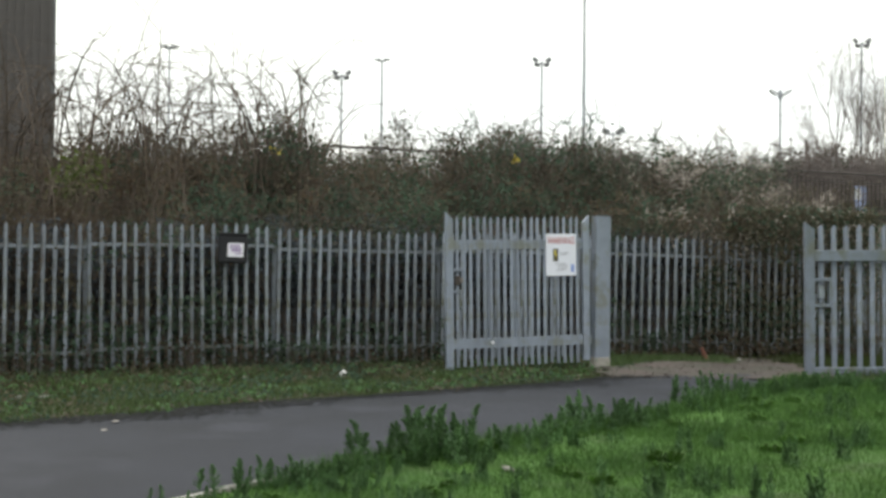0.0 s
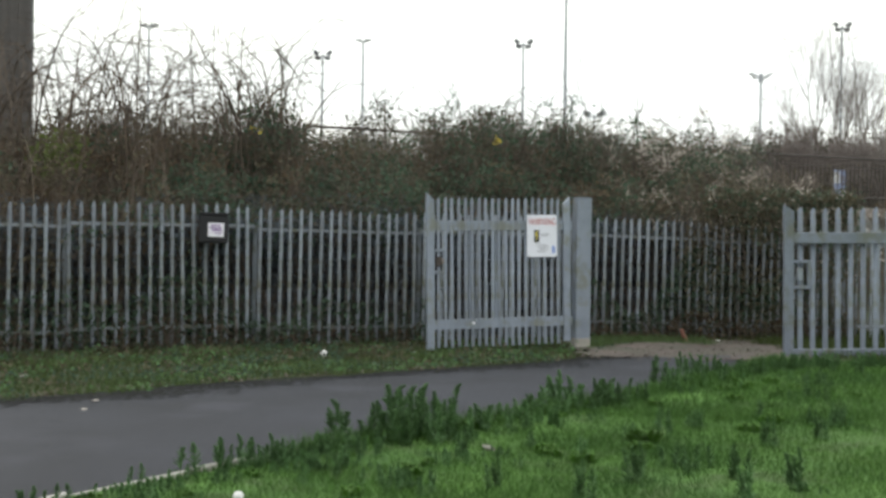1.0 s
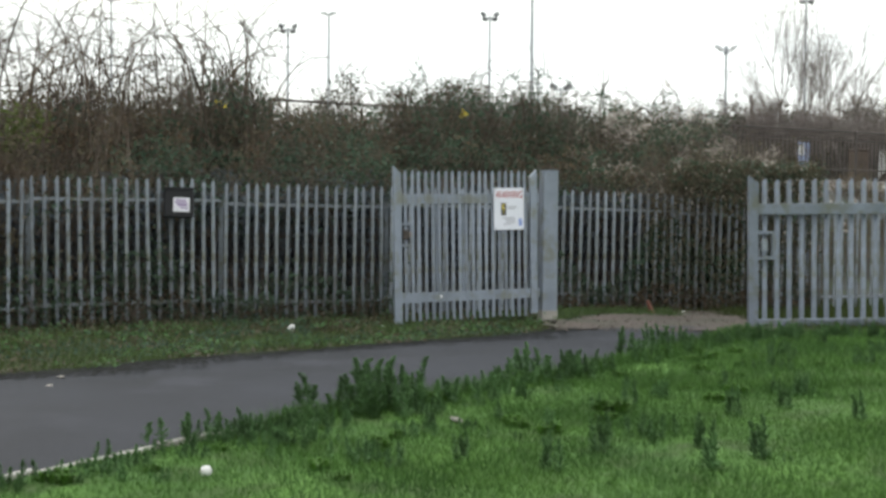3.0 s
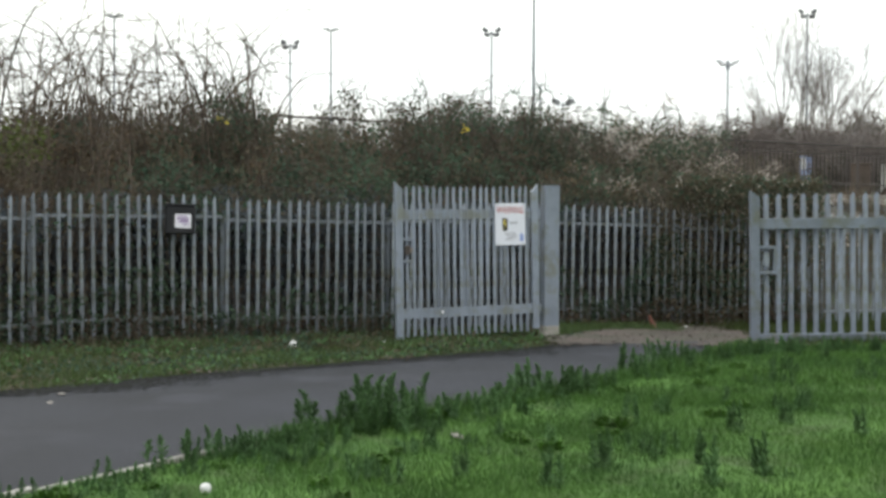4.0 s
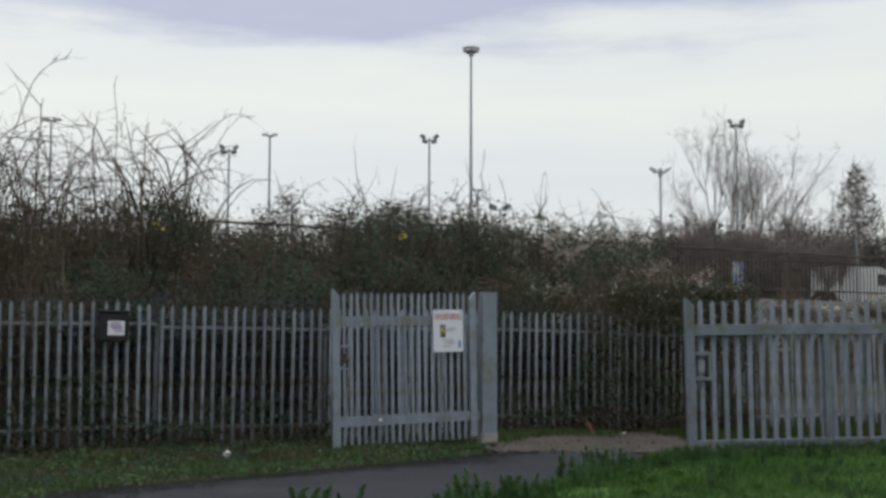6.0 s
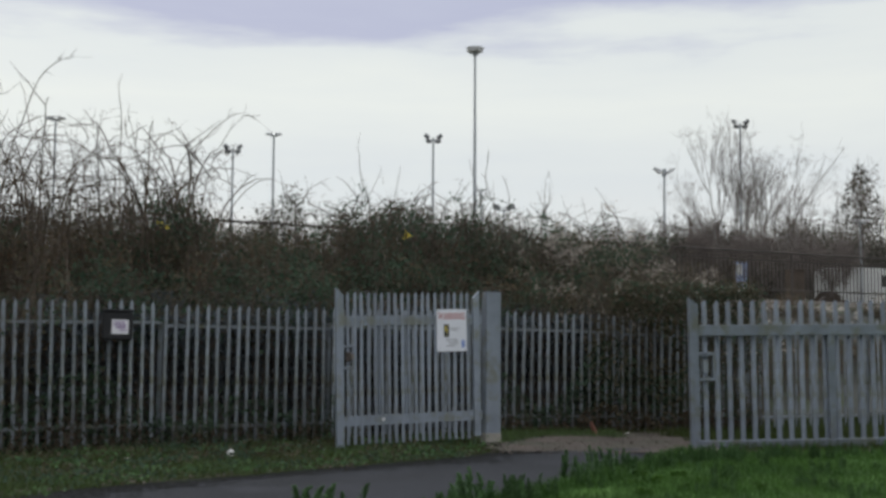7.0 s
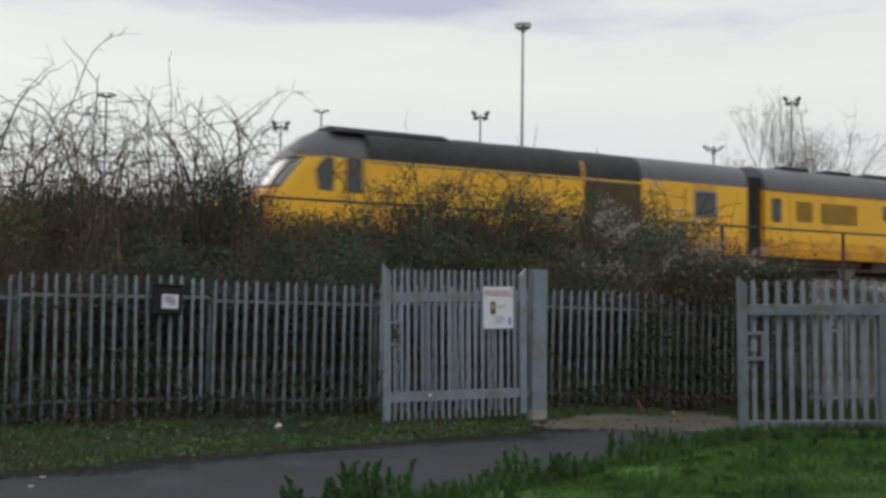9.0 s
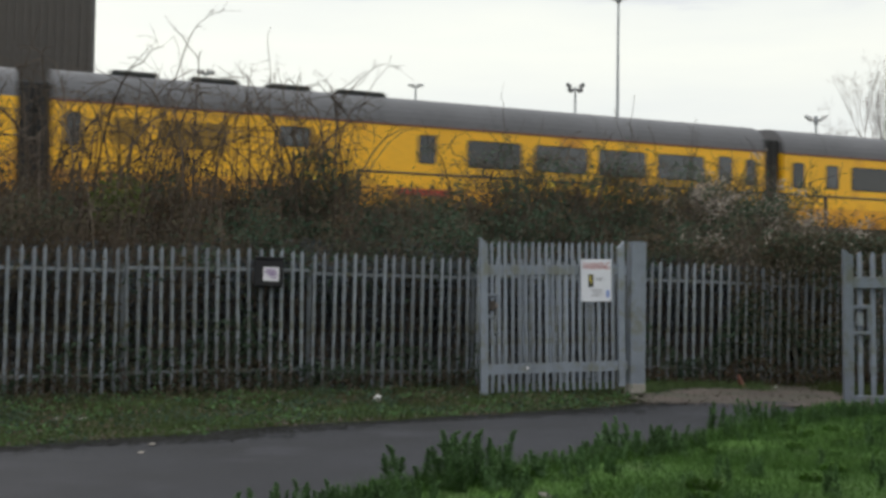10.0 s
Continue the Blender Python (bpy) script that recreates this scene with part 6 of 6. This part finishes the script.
for i, (x, y, h, st) in enumerate(((20.6, 60, 9.6, 1), (21.9, 61, 10.0, 1), (24.1, 60, 9.4, 1), (25.4, 62, 9.8, 1), (26.6, 61, 8.4, 1), (22.8, 64, 9.6, 1), (18.2, 58, 5.4, 2), (16.6, 60, 4.8, 2), (15.0, 60, 4.2, 2), (28.3, 66, 7.0, 1), (18.6, 57, 3.9, 3), (19.6, 58, 4.2, 3), (20.8, 57, 4.0, 3), (24.2, 58, 3.8, 3), (26.2, 59, 3.9, 3))):
    bare_tree(x, y, h, 200 + i, TB, 0.42, st, 0.070 if h > 6 else 0.038)


def leafy_tree(x, y, height, wide, seed, label, cone=False, n=5200):
    r = np.random.default_rng(seed)
    z = float(ground_z(x, y))
    th = thing("evergreen_tree" if cone else "dense_tree", pose(x, y, z), label, "tree", "far tree line")
    tr = np.array([[(0, 0, -0.3), (0.05, 0, height * 0.4), (0, 0.05, height * 0.9)]])
    v, f = tube_arrays(tr, np.array([[0.2, 0.13, 0.04]]), 6)
    part("trunk", np_mesh("trunk", v, f, M["bark"]), M["bark"], th)
    if cone:
        u = r.random(n) ** 0.7
        zz = height * (0.08 + 0.92 * (1 - u))
        rad = wide / 2 * (0.06 + u ** 0.9) * np.sqrt(r.random(n))
        az = r.uniform(0, 2 * np.pi, n)
        pos = np.stack([rad * np.cos(az), rad * np.sin(az), zz], -1)
    else:
        cl = unit(r.normal(size=(26, 3))) * r.uniform(0.35, 1.0, (26, 1)) * (wide / 2, wide / 2, height * 0.42) + (0, 0, height * 0.45)
        pos = cl[r.integers(0, 26, n)] + r.normal(size=(n, 3)) * (wide * 0.11, wide * 0.11, height * 0.08)
        pos[:, 2] = np.maximum(pos[:, 2], 0.05)
    v, f = leaf_arrays(pos, r.uniform(0.07, 0.2, n), r)
    tagged(part("crown", np_mesh("crown", v, f, M["far_leaf"]), M["far_leaf"], th), kind="stuff")
    m = 1500
    st = pos[r.integers(0, n, m)]
    off = unit(r.normal(size=(m, 3)) + (0, 0, 0.8)) * r.uniform(0.4, 1.1, (m, 1))
    v, f = tube_arrays(np.stack([st, st + off * 0.5, st + off], 1), np.array([[0.014, 0.01, 0.004]]) * np.ones((m, 1)))
    tagged(part("twig_haze", np_mesh("twig_haze", v, f, M["twig"]), M["twig"], th), kind="stuff")
    return th


TL, TC = "dark dense winter tree in the far tree line", "dark pointed conifer beyond the railway"
leafy_tree(37.9, 80, 10.6, 7.4, 301, TC, True, 2800)
for i, (x, y, h, w) in enumerate(((29.5, 72, 6.4, 5.5), (33.0, 76, 6.4, 6), (38.5, 82, 6.6, 6), (42.5, 84, 7, 7), (26.8, 72, 5.6, 5),
                                  (-2.5, 71, 7.1, 5), (0.6, 72, 6.8, 5), (3.5, 74, 7.3, 6), (6.4, 76, 7.1, 6), (11.2, 74, 5.8, 6), (-6.6, 73, 5.6, 6), (-9.6, 74, 6.9, 7), (-12.8, 74, 7.3, 7), (-16.2, 74, 7.3, 7), (9.0, 80, 6.8, 7), (14.0, 84, 5.8, 7), (-19.5, 76, 7.3, 7), (-23, 76, 7.2, 7), (19.5, 62, 5.7, 3.6))):
    leafy_tree(x, y, h, w, 310 + i, TL, False, 3600)
for i in range(13):
    x = 13.6 + i * 2.35
    leafy_tree(x, (66 if x < 27 else 80) + 1.5 * (i % 3), (3.3, 3.7, 4.3)[min(i, 2)] + 0.55 * ((i * 5) % 3) - 0.3 * (i % 2), 4.0, 340 + i, TL, False, 5200)
hx = np.linspace(-120, 160, 57)
hz = 12.0 + 2.2 * np.sin(hx * 0.05) + 1.2 * np.sin(hx * 0.17 + 1) + 0.5 * np.sin(hx * 0.6)
hv = [(x * 2.2, 300 + 0.02 * abs(x), 3.9) for x in hx] + [(x * 2.2, 300 + 0.02 * abs(x), z) for x, z in zip(hx, hz)]
hv += [(x * 2.2, 360, 3.9) for x in hx]
m = len(hx)
hf = [(i, i + 1, m + i + 1, m + i) for i in range(m - 1)] + [(m + i, m + i + 1, 2 * m + i + 1, 2 * m + i) for i in range(m - 1)]
tagged(part("backdrop", np_mesh("backdrop", hv, hf, M["far_leaf"], True), M["far_leaf"]), "far dark wooded ridge on the horizon", "ridge", kind="structure")


# ================= van, blue sheet and clutter beyond the track =================
van = thing("white_van", pose(27.5, 63, float(ground_z(27.5, 63)) + 0.04, 0, 0, 8), "white panel van parked beyond the railway", "van")
body = prism(bmesh.new(), [(0.05, 0.32), (5.05, 0.32), (5.0, 1.15), (4.39, 1.45), (3.65, 2.42), (3.3, 2.52), (0.05, 2.48), (0.0, 1.0)], -0.95, 0.95)
bmesh.ops.bevel(body, geom=body.edges[:], offset=0.06, segments=2, affect="EDGES")
part("body", body, M["van"], van)
part("side_window", prism(bmesh.new(), [(3.15, 1.45), (4.2, 1.45), (3.67, 2.1), (3.15, 2.1)], -0.965, -0.94), M["glass_dark"], van)
part("bumper", boxed(-0.06, 0.12, -0.9, 0.9, 0.35, 0.7, 0.05), M["black"], van)
for x in (0.65, 4.1):
    wh = part("wheel", rod(bmesh.new(), (x, -0.98, 0.34), (x, -0.76, 0.34), 0.34, None, 20), M["tyre"], van)
    part("hub", rod(bmesh.new(), (x, -0.995, 0.34), (x, -0.97, 0.34), 0.2, None, 14), M["mast"], wh)
    part("wheel", rod(bmesh.new(), (x, 0.76, 0.34), (x, 0.98, 0.34), 0.34, None, 20), M["tyre"], van)
cr = thing("cable_reel", pose(26.9, 61.0, float(ground_z(26.9, 61.0)) + 0.60, 90, 0, 14), "upright cable drum standing before the van", "drum")
for y in (-0.35, 0.35):
    part("flange", rod(bmesh.new(), (0, 0, y - 0.03), (0, 0, y + 0.03), 0.60, None, 22), M["under"], cr)
part("core", rod(bmesh.new(), (0, 0, -0.35), (0, 0, 0.35), 0.36, None, 18), M["bark"], cr)
bs = thing("blue_notice_board", pose(20.4, 56.5, float(ground_z(20.4, 56.5)), 0, 0, 10), "small blue and white board on a post", "board")
part("post", boxed(-0.04, 0.04, -0.04, 0.04, -0.2, 2.55), M["rail_rust"], bs)
part("board", boxed(-0.36, 0.36, -0.07, -0.04, 1.2, 2.5, 0.01), M["blue"], bs)
part("panel", boxed(-0.28, 0.02, -0.08, -0.07, 1.85, 2.4), M["van"], bs)
cab = thing("trackside_cabinet", pose(18.9, 46, float(ground_z(18.9, 46)), 0, 0, 20), "weathered brown trackside equipment cabinet", "cabinet")
part("body", boxed(-0.32, 0.32, -0.25, 0.25, 0.0, 1.5, 0.03), M["under"], cab)
part("lid", boxed(-0.36, 0.36, -0.29, 0.29, 1.5, 1.56, 0.02), M["under"], cab)
for i, x in enumerate(np.arange(12, 34, 2.6)):
    fp = thing("yard_fence_panel", pose(float(x), 50 + 0.45 * (float(x) - 12), float(ground_z(x, 50 + 0.45 * (x - 12))), 0, 0, 24.2), "dark steel yard fence panel beyond the track", "fence", "yard fence panels")
    part("rail", boxed(0, 2.85, -0.02, 0.02, 2.45, 2.52), M["rail_rust"], fp)
    part("rail", boxed(0, 2.85, -0.02, 0.02, 0.25, 0.32), M["rail_rust"], fp)
    for j in range(11):
        part("bar", boxed(0.05 + j * 0.26, 0.10 + j * 0.26, -0.015, 0.015, 0.0, 2.65), M["rail_rust"], fp)

# ================= litter =================
def scrap(name, x, y, z, size, mat, label, seed):
    r = np.random.default_rng(seed)
    bm = bmesh.new()
    bmesh.ops.create_icosphere(bm, subdivisions=2, radius=1)
    for vv in bm.verts:
        k = 1 + (0.03 if name == "litter_ball" else 0.18) * r.normal()
        vv.co = Vector((vv.co.x * size[0] * k, vv.co.y * size[1] * k, vv.co.z * size[2] * k))
    th = part(name, bm, mat)
    th.matrix_basis = pose(x, y, z, 0, 0, r.uniform(0, 360))
    return tagged(th, label, "litter", "scattered litter")


scrap("litter_paper", -1.29, 15.12, 0.06, (0.075, 0.05, 0.06), M["litter"], "crumpled white litter on the verge", 1)
scrap("litter_paper", 4.84, 18.88, -0.02, (0.07, 0.05, 0.04), M["litter"], "small white litter on the gravel", 2)
scrap("litter_paper", -2.55, 14.9, 0.03, (0.035, 0.03, 0.012), M["stone"], "scrap of pale litter in the verge", 3)
scrap("litter_paper", -3.7, 13.4, 0.03, (0.03, 0.02, 0.01), M["stone"], "scrap of pale litter in the verge", 4)
scrap("litter_paper", -0.1, 15.9, 0.03, (0.03, 0.02, 0.012), M["litter"], "scrap of pale litter in the verge", 5)
scrap("litter_ball", -1.04, 6.57, 0.05, (0.036, 0.034, 0.034), M["litter"], "white ball lying in the lawn edge", 6)
scrap("litter_wrapper", 0.48, 8.26, 0.05, (0.07, 0.025, 0.02), M["stone"], "brownish wrapper under the weeds", 7)
for i, (x, y, w) in enumerate(((-2.96, 10.5, 0.07), (-2.9, 9.95, 0.035), (-5.0, 11.7, 0.12), (-4.55, 12.4, 0.14), (-4.3, 12.5, 0.10))):
    scrap("litter_paper", x, y, 0.055 if i < 2 else 0.04, (w * 0.8, 0.03, 0.008), M["stone"], "flattened pale litter beside the path", 20 + i)
cone = thing("broken_cone", pose(4.25, 18.35, -0.10, 0, -24, 20), "broken faded orange traffic cone in the weeds", "cone")
part("shell", rod(bmesh.new(), (0, 0, 0.02), (0, 0, 0.36), 0.062, 0.022, 12), M["terracotta"], cone)
part("base", boxed(-0.11, 0.11, -0.11, 0.11, 0.0, 0.03, 0.01), M["tyre"], cone)
rs = np.random.default_rng(9)
st_me = []
for k in range(3):
    bm = bmesh.new()
    bmesh.ops.create_icosphere(bm, subdivisions=1, radius=1)
    for vv in bm.verts:
        vv.co = vv.co * (1 + 0.25 * rs.normal())
    me = bpy.data.meshes.new("rubble_stone")
    bm.to_mesh(me)
    bm.free()
    me.materials.append(M["stone"])
    st_me.append(me)
for i in range(60):
    x, a = rs.uniform(8, 16), rs.uniform(5.0, 7.6)
    px, py = bank_point(x, a)
    o = new("rubble_stone", st_me[i % 3])
    s = rs.uniform(0.05, 0.16)
    o.matrix_basis = pose(px, py, float(ground_z(px, py)) + 0.3 * s, 0, 0, rs.uniform(0, 360)) @ Matrix.Diagonal((s * 1.4, s, s * 0.7, 1))
    tagged(o, "pale rubble stone at the top of the bank", "stone", "rubble on the bank")


# ================= what moves =================
def motions():
    """The train runs through to the left on its track."""
    times = [0.0, 1.0, 2.0, 3.0, 4.0, 5.0, 6.0, 7.0, 7.5, 8.0, 8.5, 9.0, 9.5, 10.0]
    for ob, start in ((p_car, 0.0), (c_one, COACH_1), (c_two, COACH_2)):
        rows = []
        for t in times:
            d = t - 9.0
            rows.append((t, on_track(start - 27.379 * d + 0.19 * d * d)))
        walk(ob, rows)


motions()
